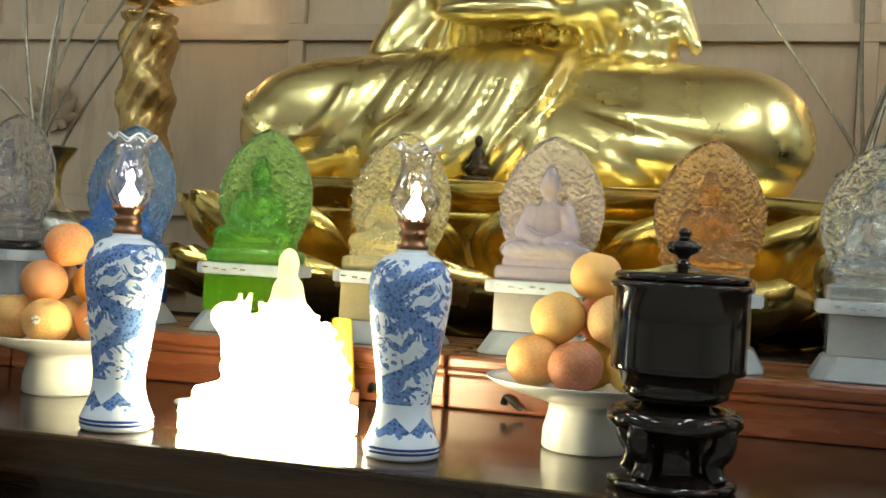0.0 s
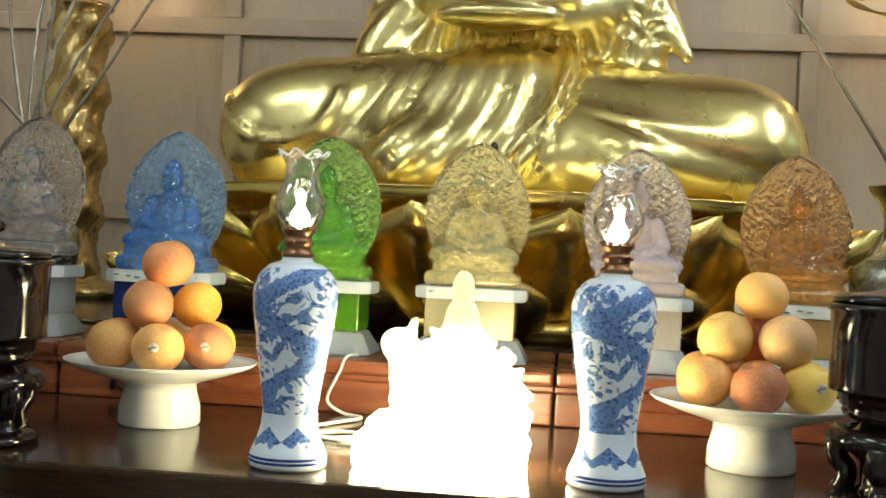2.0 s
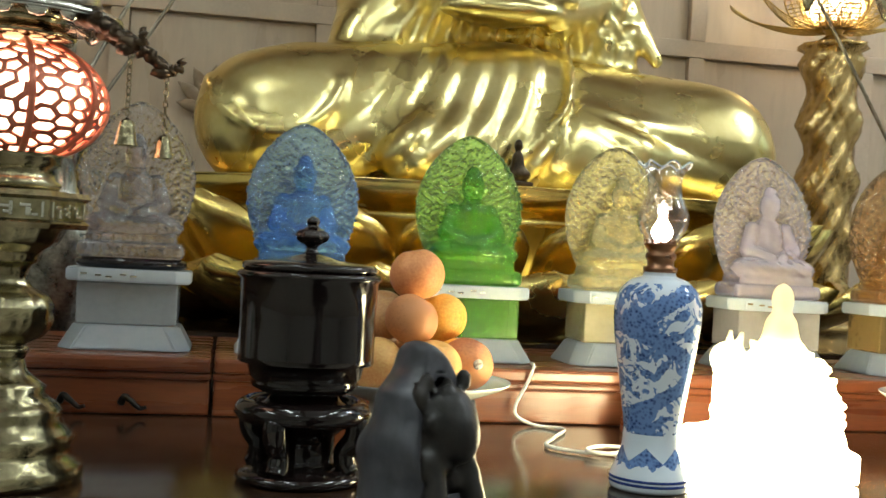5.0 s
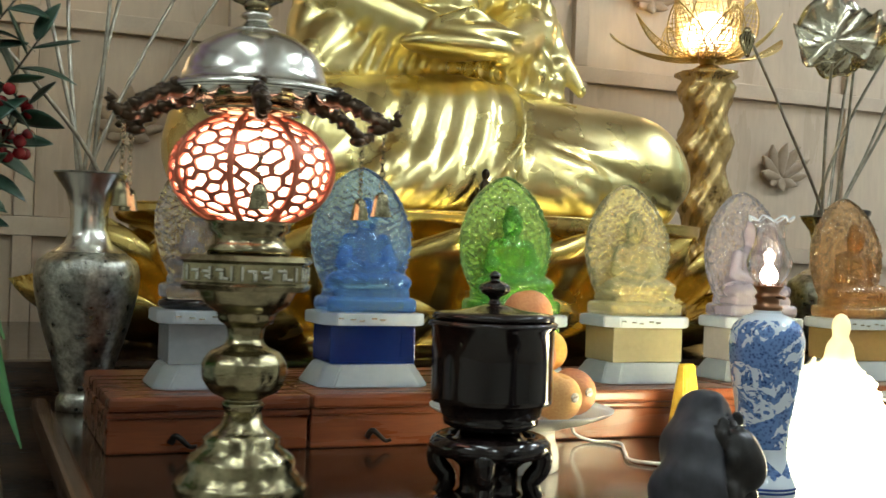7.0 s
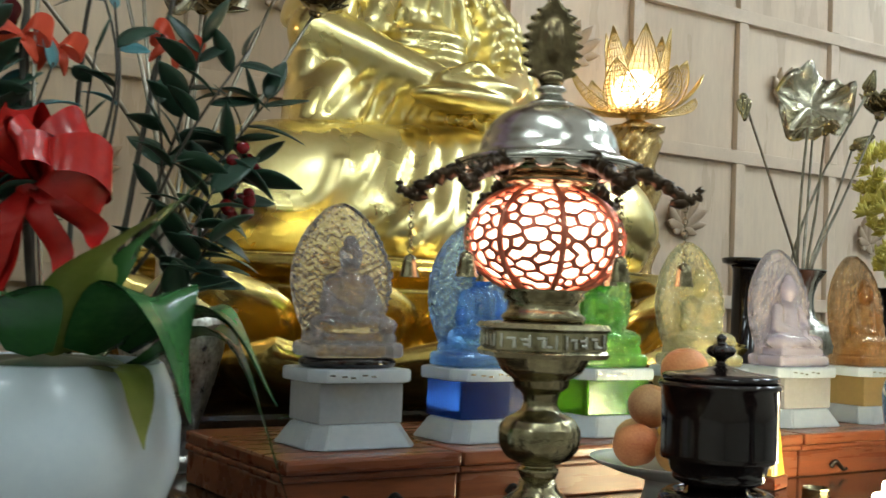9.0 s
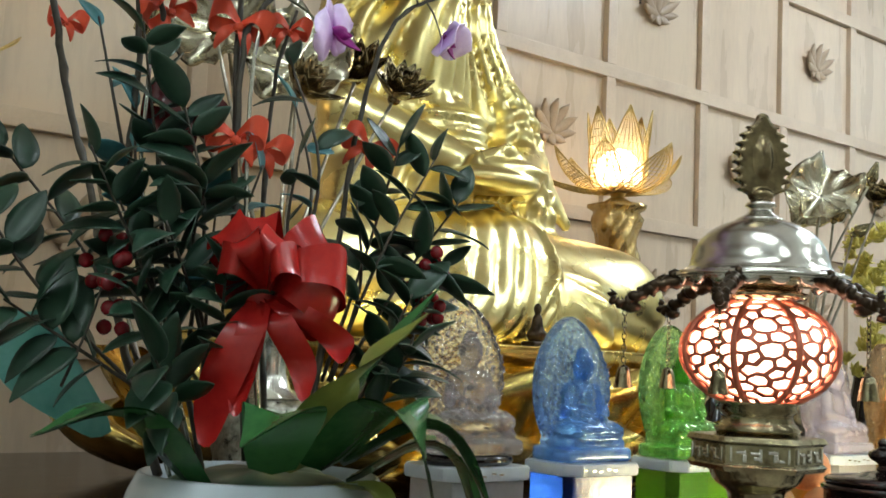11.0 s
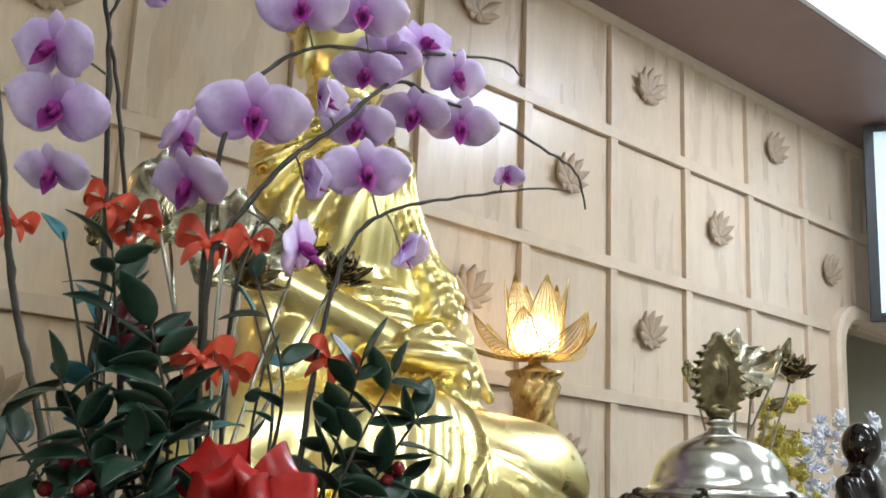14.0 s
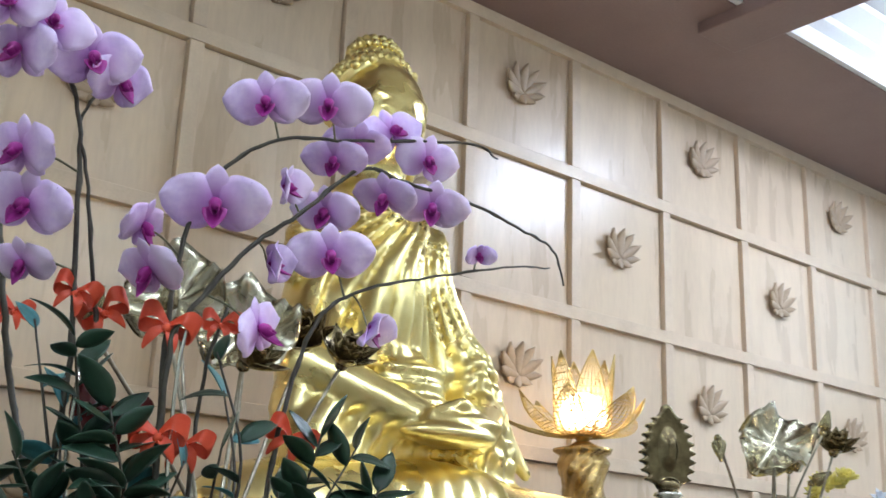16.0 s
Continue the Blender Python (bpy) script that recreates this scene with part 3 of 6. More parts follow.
tagged(put("arch_trim", mesh_from("arch_trim", vs, fs, M_RAIL, True)), "pale wooden moulding round an arched opening", "trim", kind="structure")

# television over the arch
tv = thing("television", "black-framed flat television with a lit pale screen", "television", look((4.71, 3.12, 3.65), (-0.29, 0.60, 3.15)) @ pose(0, 0, 0, 0, 0, 0))
TVW, TVH = 1.75, 1.35
for nm, sz, at in (("frame_side", (0.07, TVH, 0.05), (-TVW / 2 + 0.01, 0, 0)), ("frame_side", (0.07, TVH, 0.05), (TVW / 2 - 0.01, 0, 0)),
                   ("frame_rail", (TVW - 0.09, 0.045, 0.05), (0, TVH / 2 - 0.023, 0)), ("frame_rail", (TVW - 0.09, 0.06, 0.05), (0, -TVH / 2 + 0.03, 0))):
    put(nm, box_mesh(nm, sz, M_PLASTIC, 0.006, at), tv)
put("screen", box_mesh("screen", (TVW - 0.09, TVH - 0.1, 0.02), M_SCREEN, 0, (0, 0.005, 0)), tv)
put("back", box_mesh("back", (TVW - 0.2, TVH - 0.2, 0.05), M_PLASTIC, 0.01, (0, 0, 0.05)), tv)
put("bracket", tube("bracket", [(0, 0, 0.06), (0, 0.1, 0.25), (0.1, 0.2, 0.6)], 0.02, M_PLASTIC), tv)

# ---- altar tables ----
table = thing("altar_table", "long dark lacquered wooden altar table, polished to a mirror", "table", pose(0, 0, 0))
put("tabletop", box_mesh("tabletop", (2.32, 1.27, 0.06), M_TABLE, 0.008, (-0.64, 1.995, 1.095)), table)
for ex in (-1.806, 0.526):
    put("edge_moulding", box_mesh("edge_moulding", (0.034, 1.29, 0.05), M_EDGE, 0.014, (ex, 1.995, 1.108), 4), table, None, "rounded brown wooden edge")
put("apron", box_mesh("apron", (2.2, 0.04, 0.16), M_TABLE, 0.006, (-0.64, 1.42, 0.984)), table)
put("back_apron", box_mesh("back_apron", (2.2, 0.04, 0.16), M_TABLE, 0.006, (-0.64, 2.58, 0.984)), table)
for lx in (-1.72, 0.44):
    put("side_apron", box_mesh("side_apron", (0.04, 1.0, 0.16), M_TABLE, 0.006, (lx, 2.0, 0.984)), table)
    for ly in (1.45, 2.55):
        put("leg", box_mesh("leg", (0.1, 0.1, 1.064), M_TABLE, 0.012, (lx, ly, 0.532)), table)
for nm, lab, x0, x1, y0, y1 in (("plant_stand", "dark wooden stand under the orchid bowl", -2.62, -1.90, 1.50, 2.10), ("side_table", "dark wooden side table with flower vases", 0.62, 1.90, 2.15, 3.15)):
    st = thing(nm, lab, "table", pose((x0 + x1) / 2, (y0 + y1) / 2, 0))
    w, d = x1 - x0, y1 - y0
    put("top", box_mesh("top", (w, d, 0.04), M_TABLE, 0.008, (0, 0, 1.105)), st)
    for sx in (-1, 1):
        for sy in (-1, 1):
            put("leg", box_mesh("leg", (0.06, 0.06, 1.084), M_TABLE, 0.008, (sx * (w / 2 - 0.05), sy * (d / 2 - 0.05), 0.542)), st)
platform = put("statue_platform", box_mesh("statue_platform", (4.6, 1.30, 1.2), M_TABLE, 0.015, (-0.70, 3.42, 0.6)))
tagged(platform, "dark wooden platform under the great gilded statue", "platform")

# low drawer boxes under the crystal figures
SEAMS = [-1.745, -1.405, -0.505, 0.395]
for a, b in zip(SEAMS, SEAMS[1:]):
    w = b - a - 0.006
    bx = thing("drawer_box", "low orange-brown wooden box with moulded lid and iron hooks", "wooden box", pose((a + b) / 2, 2.16, 1.126), "low boxes on the table")
    put("body", box_mesh("body", (w, 0.40, 0.058), M_BOX, 0.004, (0, 0, 0.029)), bx)
    put("moulding", box_mesh("moulding", (w + 0.004, 0.415, 0.012), M_BOX, 0.004, (0, 0, 0.064)), bx)
    put("lid", box_mesh("lid", (w, 0.43, 0.024), M_BOX, 0.006, (0, 0, 0.0825)), bx)
    for hx in (-w / 2 + 0.12, w / 2 - 0.12):
        put("hook", tube("hook", [(hx - 0.018, -0.204, 0.018), (hx - 0.012, -0.212, 0.030), (hx, -0.215, 0.022), (hx + 0.012, -0.215, 0.012), (hx + 0.022, -0.218, 0.014)], 0.006, M_IRON, 0.003), bx)

# ---- gilded statue ----
BX = -0.675


def great_statue(X, Y, Z):
    x = X - BX
    ax = np.abs(x)
    # crossed legs, the right one on top
    legs = blend(capsule(ax, Y, Z, (0.20, 3.36, 1.80), (0.618, 3.06, 1.738), 0.205, 0.172), capsule(x, Y, Z, (-0.60, 3.02, 1.71), (0.30, 2.87, 1.66), 0.145, 0.10), 0.10)
    legs = blend(legs, capsule(x, Y, Z, (0.62, 3.02, 1.71), (-0.25, 2.83, 1.655), 0.14, 0.095), 0.05)
    legs = blend(legs, egg(x, Y, Z, (0, 3.12, 1.75), (0.50, 0.27, 0.20)), 0.10)
    legs = blend(legs, capsule(x, Y, Z, (-0.50, 3.03, 1.80), (0.02, 2.98, 1.84), 0.125, 0.125), 0.09)
    legs = blend(legs, capsule(x, Y, Z, (0.12, 3.05, 1.84), (0.55, 3.05, 1.77), 0.10, 0.12), 0.09)
    # folds sweep in arcs from the lap round under the knee
    far = np.sqrt((x + 0.74)**2 + 1.25 * (Z - 2.03)**2)
    ridge = np.abs(np.sin(far * 36 + 1.4 * np.sin(far * 9))) ** 0.7
    mask = step(far, 0.30, 0.50) * (1 - step(x, 0.12, 0.18)) * step(x, -0.72, -0.45)
    legs = legs - 0.012 * (ridge - 0.5) * mask * (0.45 + 0.55 * step(1.97 - Z, 0.0, 0.12))
    edge = np.exp(-((far - 0.90) / 0.014)**2) * (1 - step(x, 0.14, 0.20)) * step(x, -0.5, -0.3)
    legs = legs - 0.014 * edge
    # a few long folds fan out over the other leg
    fan = np.arctan2(Z - 1.83, x - 0.06)
    legs = legs - 0.016 * (np.abs(np.sin(fan * 11.5)) ** 0.6 - 0.6) * step(x, 0.16, 0.34) * (1 - step(fan, -0.20, -0.04))
    bow = np.sqrt((x + 0.60)**2 + (Z - 1.86)**2)
    legs = legs - 0.011 * np.exp(-((bow - 0.17) / 0.014)**2) * (Z < 1.84)
    hem = x - (0.175 - 0.30 * (1.97 - Z) - 0.5 * np.maximum(1.80 - Z, 0))
    legs = legs - 0.013 * np.exp(-(hem / 0.011)**2) * step(Z, 1.60, 1.68) + 0.010 * np.exp(-((hem - 0.026) / 0.012)**2) * step(Z, 1.60, 1.68)
    legs = np.maximum(legs, 1.585 - Z)
    # body and robe
    body = egg(x, Y, Z, (0, 3.42, 2.34), (0.275, 0.225, 0.60))
    body = blend(body, capsule(ax, Y, Z, (0.0, 3.43, 2.77), (0.165, 3.43, 2.71), 0.14, 0.115), 0.10)
    body = blend(body, capsule(ax, Y, Z, (0.185, 3.41, 2.68), (0.285, 3.30, 2.30), 0.105, 0.105), 0.06)
    body = blend(body, capsule(ax, Y, Z, (0.295, 3.28, 2.28), (0.335, 3.18, 2.0), 0.105, 0.09), 0.07)
    chest = egg(x, Y, Z, (-0.06, 3.24, 2.52), (0.14, 0.10, 0.27))
    body = blend(body, chest, 0.05)
    ang = np.arctan2(x - 0.22 - 0.05 * np.sin(Z * 9), 3.05 - Z)
    drape = (np.abs(np.sin(ang * 34 + 1.1 * np.sin(ang * 7))) ** 0.7 - 0.5) * 0.032 + np.sin(ang * 13 + 0.7) * 0.014
    body = body - drape * (1 - step(Z, 2.76, 2.92)) * step(3.50 - Y, 0.0, 0.12)
    rumple = np.abs(np.sin((Z + 0.25 * np.abs(x - 0.30) + 0.012 * np.sin(x * 40)) * 52)) ** 0.6 - 0.5
    body = body - 0.024 * rumple * step(x, 0.17, 0.25) * (1 - step(Z, 2.30, 2.42)) * step(Z, 1.98, 2.04)
    # one forearm lies straight and smooth across the lap, the other is under its sleeve
    arm = capsule(x, Y, Z, (-0.345, 3.22, 2.235), (-0.02, 2.95, 2.06), 0.086, 0.052)
    body = np.minimum(body, arm)
    body = blend(body, capsule(x, Y, Z, (0.33, 3.20, 2.17), (0.12, 2.96, 2.06), 0.085, 0.05), 0.03)
    body = blend(body, capsule(x, Y, Z, (0.37, 3.22, 2.17), (0.475, 3.13, 1.99), 0.065, 0.018), 0.03)
    palms = blend(egg(x, Y, Z, (-0.03, 2.92, 2.045), (0.17, 0.085, 0.035)), egg(x, Y, Z, (0.03, 2.93, 2.085), (0.15, 0.075, 0.03)), 0.01)
    palms = blend(palms, capsule(ax, Y, Z, (0.09, 2.92, 2.10), (0.0, 2.90, 2.14), 0.022, 0.018), 0.015)
    body = np.minimum(body, palms)
    knot = blend(egg(x, Y, Z, (0.0, 3.16, 2.24), (0.13, 0.08, 0.07)), egg(x, Y, Z, (0.02, 3.14, 2.14), (0.10, 0.08, 0.10)), 0.03)
    body = blend(body, knot - np.sin(Z * 120) * 0.005, 0.04)
    skirt = egg(x, Y, Z, (0, 3.27, 2.03), (0.36, 0.24, 0.16))
    body = blend(body, skirt - 0.010 * np.sin(np.arctan2(x, 2.5 - Z) * 60), 0.06)
    tail = capsule(-x, Y, Z, (0.34, 3.24, 2.10), (0.40, 3.12, 1.97), 0.07, 0.035)
    body = blend(body, tail, 0.07)
    all_ = blend(body, legs, 0.045)
    # neck and head
    neck = capsule(x, Y, Z, (0, 3.42, 2.80), (0, 3.41, 3.02), 0.105, 0.095)
    all_ = blend(all_, neck, 0.06)
    head = egg(x, Y, Z, (0, 3.40, 3.16), (0.158, 0.175, 0.225))
    ear = egg(ax, Y, Z, (0.155, 3.42, 3.08), (0.022, 0.04, 0.115))
    nose = capsule(x, Y, Z, (0, 3.235, 3.18), (0, 3.222, 3.105), 0.012, 0.024)
    brow = capsule(ax, Y, Z, (0.02, 3.245, 3.195), (0.10, 3.275, 3.205), 0.012, 0.01)
    lips = egg(x, Y, Z, (0, 3.245, 3.045), (0.042, 0.02, 0.013))
    lids = egg(ax, Y, Z, (0.06, 3.262, 3.155), (0.035, 0.02, 0.014))
    for f, k in ((nose, 0.02), (brow, 0.03), (lips, 0.012), (lids, 0.015), (ear, 0.02)):
        head = blend(head, f, k)
    hair = blend(egg(x, Y, Z, (0, 3.44, 3.24), (0.176, 0.182, 0.175)), egg(x, Y, Z, (0, 3.45, 3.415), (0.095, 0.095, 0.075)), 0.05)
    hair = np.maximum(hair, hairline(Y) - Z)
    return blend(blend(all_, head, 0.03), hair, 0.012)


def hairline(y):
    return 3.385 - 0.9 * np.maximum(y - 3.29, 0)


# rows of small hair curls over the scalp and the crown
body_mesh = surface("gilded_statue", great_statue, (-1.52, 2.66, 1.56), (0.17, 3.72, 3.52), 0.0115, M_GOLD)
CURL = ball("curl", 0.0165, M_GOLD, 2)
curls = [(body_mesh, Matrix.Identity(4))]
for cz, rx, ry, rz, cy, n, low in ((3.24, 0.176, 0.182, 0.175, 3.44, 9, 0.0), (3.415, 0.095, 0.095, 0.075, 3.45, 4, 0.1)):
    for q in range(n):
        el = -0.25 + low + (1.5 - low) * q / (n - 1)
        m = max(1, int(2 * math.pi * rx * math.cos(el) / 0.029))
        for k in range(m):
            a = 2 * math.pi * (k + 0.5 * (q % 2)) / m
            px, py, pz = rx * math.cos(el) * math.cos(a), cy + ry * math.cos(el) * math.sin(a), cz + rz * math.sin(el)
            if pz > hairline(py) + 0.004:
                curls.append((CURL, Matrix.Translation((BX + px, py, pz))))
gilded = join_meshes("gilded_statue", curls, M_GOLD)
gilded.transform(Matrix.Translation((BX, 0.085, 1.585)) @ Matrix.Diagonal((1.028, 1, 1.028, 1)) @ Matrix.Translation((-BX, 0, -1.585)))
statue = put("gilded_statue", gilded)
tagged(statue, "great gilded seated statue in folded robes on a lotus throne", "statue")

throne = thing("lotus_throne", "gilded lotus throne with large upturned petals", "throne", pose(BX, 3.27, 1.2))


def ring(a, rx, ry):
    return rx * math.cos(a), ry * math.sin(a)


def oval_lathe(name, profile, mat, ratio, n=72):
    me = lathe(name, profile, mat, n)
    for v in me.vertices:
        v.co.y *= ratio
    return me


RAT = 0.58
put("seat_disc", oval_lathe("seat_disc", [(0.30, 0.80), (0.33, 0.90), (0.355, 0.92), (0.375, 0.92), (0.383, 0.90), (0.384, 0.5), (0.384, 0.02)], M_PETAL_GOLD, RAT), throne)
put("core", oval_lathe("core", [(0.0, 0.80), (0.04, 0.82), (0.10, 0.74), (0.2, 0.74), (0.31, 0.82)], M_PETAL_GOLD, RAT), throne)


def throne_petal(length, width, bow):
    verts, faces = [], []
    nu, nv = 9, 7
    for side in (0, 1):
        for i in range(nu):
            u = i / (nu - 1)
            w = width / 2 * (1 - 0.25 * (1 - u)) * (math.cos(max(0, u - 0.55) / 0.45 * math.pi / 2) ** 0.7 if u > 0.55 else 1)
            for j in range(nv):
                v = 2 * j / (nv - 1) - 1
                out = 0.19 * math.sin(u * 1.9) * bow - 0.10 * v * v * (1 - 0.5 * u) + (0.05 * u**4) + 0.016 * math.exp(-(v * 5)**2) * u
                verts.append((out - (0.012 if side else 0), w * v, length * u))
    N = nu * nv
    for i in range(nu - 1):
        for j in range(nv - 1):
            a, b, c, d = i * nv + j, i * nv + j + 1, (i + 1) * nv + j + 1, (i + 1) * nv + j
            faces += [(a, b, c, d), (N + d, N + c, N + b, N + a)]
    for i in range(nu - 1):
        a, b = i * nv, (i + 1) * nv
        faces += [(a, b, N + b, N + a), (a + nv - 1, N + a + nv - 1, N + b + nv - 1, b + nv - 1)]
    return mesh_from("petal", verts, faces, M_PETAL_GOLD)


P_UP, P_LOW = throne_petal(0.27, 0.36, 1.0), throne_petal(0.24, 0.34, 1.15)
for k in range(16):
    a = 2 * math.pi * (k + 0.5) / 16
    x, y = ring(a, 0.80, 0.47)
    put("petal", P_UP, throne, pose(x, y, 0.065, 0, 0, math.degrees(math.atan2(math.sin(a) / 0.58, math.cos(a)))))
    a = 2 * math.pi * k / 16
    x, y = ring(a, 0.86, 0.51)
    put("lower_petal", P_LOW, throne, pose(x, y, 0.0, 0, 14, math.degrees(math.atan2(math.sin(a) / 0.58, math.cos(a)))))

# tiny figure on the throne
fig = put("tiny_figurine", surface("tiny_figurine", lambda X, Y, Z: blend(blend(egg(X, Y, Z, (0, 0, 0.03), (0.035, 0.025, 0.02)), capsule(X, Y, Z, (0, 0, 0.035), (0, 0, 0.075), 0.02, 0.014), 0.01), np.minimum(egg(X, Y, Z, (0, 0, 0.103), (0.011, 0.012, 0.016)), slab(X, Y, Z, (0, 0, 0.006), (0.036, 0.026, 0.007), 0.002)), 0.004),
          (-0.045, -0.04, -0.006), (0.045, 0.04, 0.125), 0.004, M_BRONZE_DARK), None, pose(-0.69, 2.82, 1.584))
tagged(fig, "tiny dark bronze seated figurine on the throne's rim", "figurine")

# ---- crystal figures on their pedestals ----


def small_statue(X, Y, Z):
    ax = np.abs(X)
    base = slab(X, Y, Z, (0, 0.0, 0.014), (0.088, 0.052, 0.014), 0.01)
    base = np.minimum(base, slab(X, Y, Z, (0, 0.0, 0.034), (0.075, 0.045, 0.010), 0.008))
    legs = blend(egg(X, Y, Z, (0, -0.012, 0.058), (0.072, 0.042, 0.022)), egg(ax, Y, Z, (0.052, -0.016, 0.055), (0.03, 0.03, 0.02)), 0.012)
    body = capsule(X, Y, Z, (0, 0.008, 0.06), (0, 0.012, 0.125), 0.034, 0.030)
    arms = blend(capsule(ax, Y, Z, (0.034, 0.008, 0.132), (0.048, -0.004, 0.092), 0.015, 0.014), capsule(ax, Y, Z, (0.048, -0.004, 0.092), (0.010, -0.036, 0.078), 0.013, 0.009), 0.006)
    head = blend(egg(X, Y, Z, (0, 0.004, 0.178), (0.021, 0.022, 0.028)), egg(X, Y, Z, (0, 0.008, 0.206), (0.011, 0.011, 0.010)), 0.008)
    fig = blend(blend(blend(legs, body, 0.012), arms, 0.006), capsule(X, Y, Z, (0, 0.01, 0.14), (0, 0.008, 0.16), 0.013, 0.012), 0.01)
    fig = blend(fig, head, 0.006) - 0.0004 * np.sin(Z * 420 + X * 260)
    # pointed halo plate with pebbled relief
    t = np.clip((Z - 0.03) / 0.245, 0, 1)
    w = 0.099 * np.power(np.clip(np.sin(np.pi * np.power(0.20 + 0.80 * t, 1.15)), 0, 1), 0.62)
    halo = np.maximum(np.maximum((ax - w) * 0.75, np.abs(Y - 0.032 - 0.10 * (t - 0.2)**2 * 0.2) - 0.010), np.maximum(0.03 - Z, Z - 0.275))
    pebble = 0.0045 * np.sin(X * 470 + 1.5 * np.sin(Z * 210)) * np.sin(Z * 440 + 1.5 * np.sin(X * 190))
    ringed = np.sqrt(X**2 + ((Z - 0.14) * 0.8)**2)
    halo = halo - np.where((ringed > 0.052) & (Y < 0.03), pebble, 0)
    halo = halo - 0.0035 * np.exp(-((ax - w + 0.007) / 0.004)**2)
    return np.minimum(np.minimum(blend(fig, base, 0.004), base), halo)


BUDDHA = surface("crystal_statue", small_statue, (-0.104, -0.064, -0.006), (0.104, 0.064, 0.284), 0.0031, M_FROST)
KINDS = [  # place, dark and light tone, colour words, see-through
    (-1.552, (0.46, 0.42, 0.45), (0.72, 0.68, 0.70), "smoky lilac-grey", 0.86, (0.76, 0.82, 0.88), "frosted white"),
    (-1.262, (0.02, 0.16, 0.66), (0.20, 0.46, 0.90), "blue", 0.74, (0.01, 0.045, 0.30), "deep blue"),
    (-0.955, (0.03, 0.34, 0.03), (0.30, 0.70, 0.08), "green", 0.76, (0.14, 0.42, 0.02), "green"),
    (-0.667, (0.72, 0.62, 0.28), (0.88, 0.80, 0.46), "pale yellow", 0.74, (0.78, 0.70, 0.42), "yellow"),
    (-0.367, (0.74, 0.64, 0.76), (0.92, 0.82, 0.90), "pale pink", 0.74, (0.84, 0.80, 0.78), "pale"),
    (-0.076, (0.46, 0.17, 0.04), (0.78, 0.44, 0.13), "amber-brown", 0.78, (0.66, 0.46, 0.18), "amber"),
    (0.215, (0.64, 0.70, 0.74), (0.84, 0.88, 0.90), "clear", 0.85, (0.76, 0.82, 0.86), "clear"),
]


def slab_oct(name, w, d, z0, z1, mat, flare=0.0, cut=0.025):
    vs = []
    for z, f in ((z0, flare), (z1, 0.0)):
        a, b, c = w / 2 + f, d / 2 + f, cut
        vs += [(-a + c, -b, z), (a - c, -b, z), (a, -b + c, z), (a, b - c, z), (a - c, b, z), (-a + c, b, z), (-a, b - c, z), (-a, -b + c, z)]
    fs = [tuple(range(8))[::-1], tuple(range(8, 16))] + [(i, (i + 1) % 8, 8 + (i + 1) % 8, 8 + i) for i in range(8)]
    bm = bmesh.new()
    bv = [bm.verts.new(v) for v in vs]
    for f in fs:
        bm.faces.new([bv[i] for i in f])
    bmesh.ops.bevel(bm, geom=bm.edges[:], offset=0.0025, segments=2, affect="EDGES")
    return bm_mesh(name, bm, mat)


SLAB_T, SLAB_B = slab_oct("top_slab", 0.205, 0.15, 0.112, 0.134, M_FROST), slab_oct("foot", 0.175, 0.13, 0.0, 0.040, M_FROST_FOOT, 0.022)
for i, (sx, dk, lt, word, tr, pbox, pword) in enumerate(KINDS):
    ped = thing("pedestal", "frosted white glass pedestal with a %s block in it" % pword, "pedestal", pose(sx, 2.105, 1.2215, 0, 0, 0), "pedestals in a row")
    put("top_slab", SLAB_T, ped)
    put("foot", SLAB_B, ped)
    mb = crystal("block_glass", tuple(c * 0.8 for c in pbox), pbox, 0.6, 0.14)
    put("block", box_mesh("block", (0.165, 0.115, 0.0715), mb, 0.003, (0, 0, 0.0761)), ped, None, "%s glass block" % pword)
    bar = box_mesh("mark", (0.010, 0.0014, 0.0026), M_SILVER, 0)
    for q in range(5):
        put("mark", bar, ped, pose(-0.07 + q * 0.02 + (q % 2) * 0.003, -0.0765, 0.125 - (q % 3) * 0.002))
    lift = 1.356
    if i == 0:
        put("dark_cushion", oval_lathe("dark_cushion", [(0.1345, 0.085), (0.14, 0.093), (0.148, 0.093), (0.1525, 0.085)], M_BLACK, 0.62), ped, None, "dark violet cushion")
        lift = 1.374
    me = BUDDHA.copy()
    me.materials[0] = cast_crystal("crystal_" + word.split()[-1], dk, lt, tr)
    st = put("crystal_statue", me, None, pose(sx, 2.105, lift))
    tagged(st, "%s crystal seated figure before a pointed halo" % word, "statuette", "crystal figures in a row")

# ---- things on the front of the table ----
TZ = 1.1255
VASE = lathe("vase", [(0, 0.047), (0.004, 0.051), (0.018, 0.0505), (0.034, 0.044), (0.055, 0.0375), (0.08, 0.0365), (0.12, 0.042), (0.165, 0.049), (0.205, 0.0545), (0.232, 0.0555), (0.252, 0.050), (0.266, 0.036), (0.271, 0.022), (0.277, 0.0195)], M_BLUEWHITE, 64)
BAND = shell("band", [(0.0085, 0.0512), (0.009, 0.0519), (0.0115, 0.0519), (0.012, 0.0512)], M_COBALT, 64)
BURN = lathe("burner", [(0.276, 0.021), (0.282, 0.022), (0.284, 0.017), (0.292, 0.017), (0.294, 0.0195), (0.299, 0.0195), (0.301, 0.016), (0.306, 0.018), (0.311, 0.0225), (0.313, 0.0225)], M_BURNER, 32, refine=False)
PRONG = box_mesh("prong", (0.0012, 0.003, 0.005), M_BURNER, 0.0004, (0.0222, 0, 0.3150))


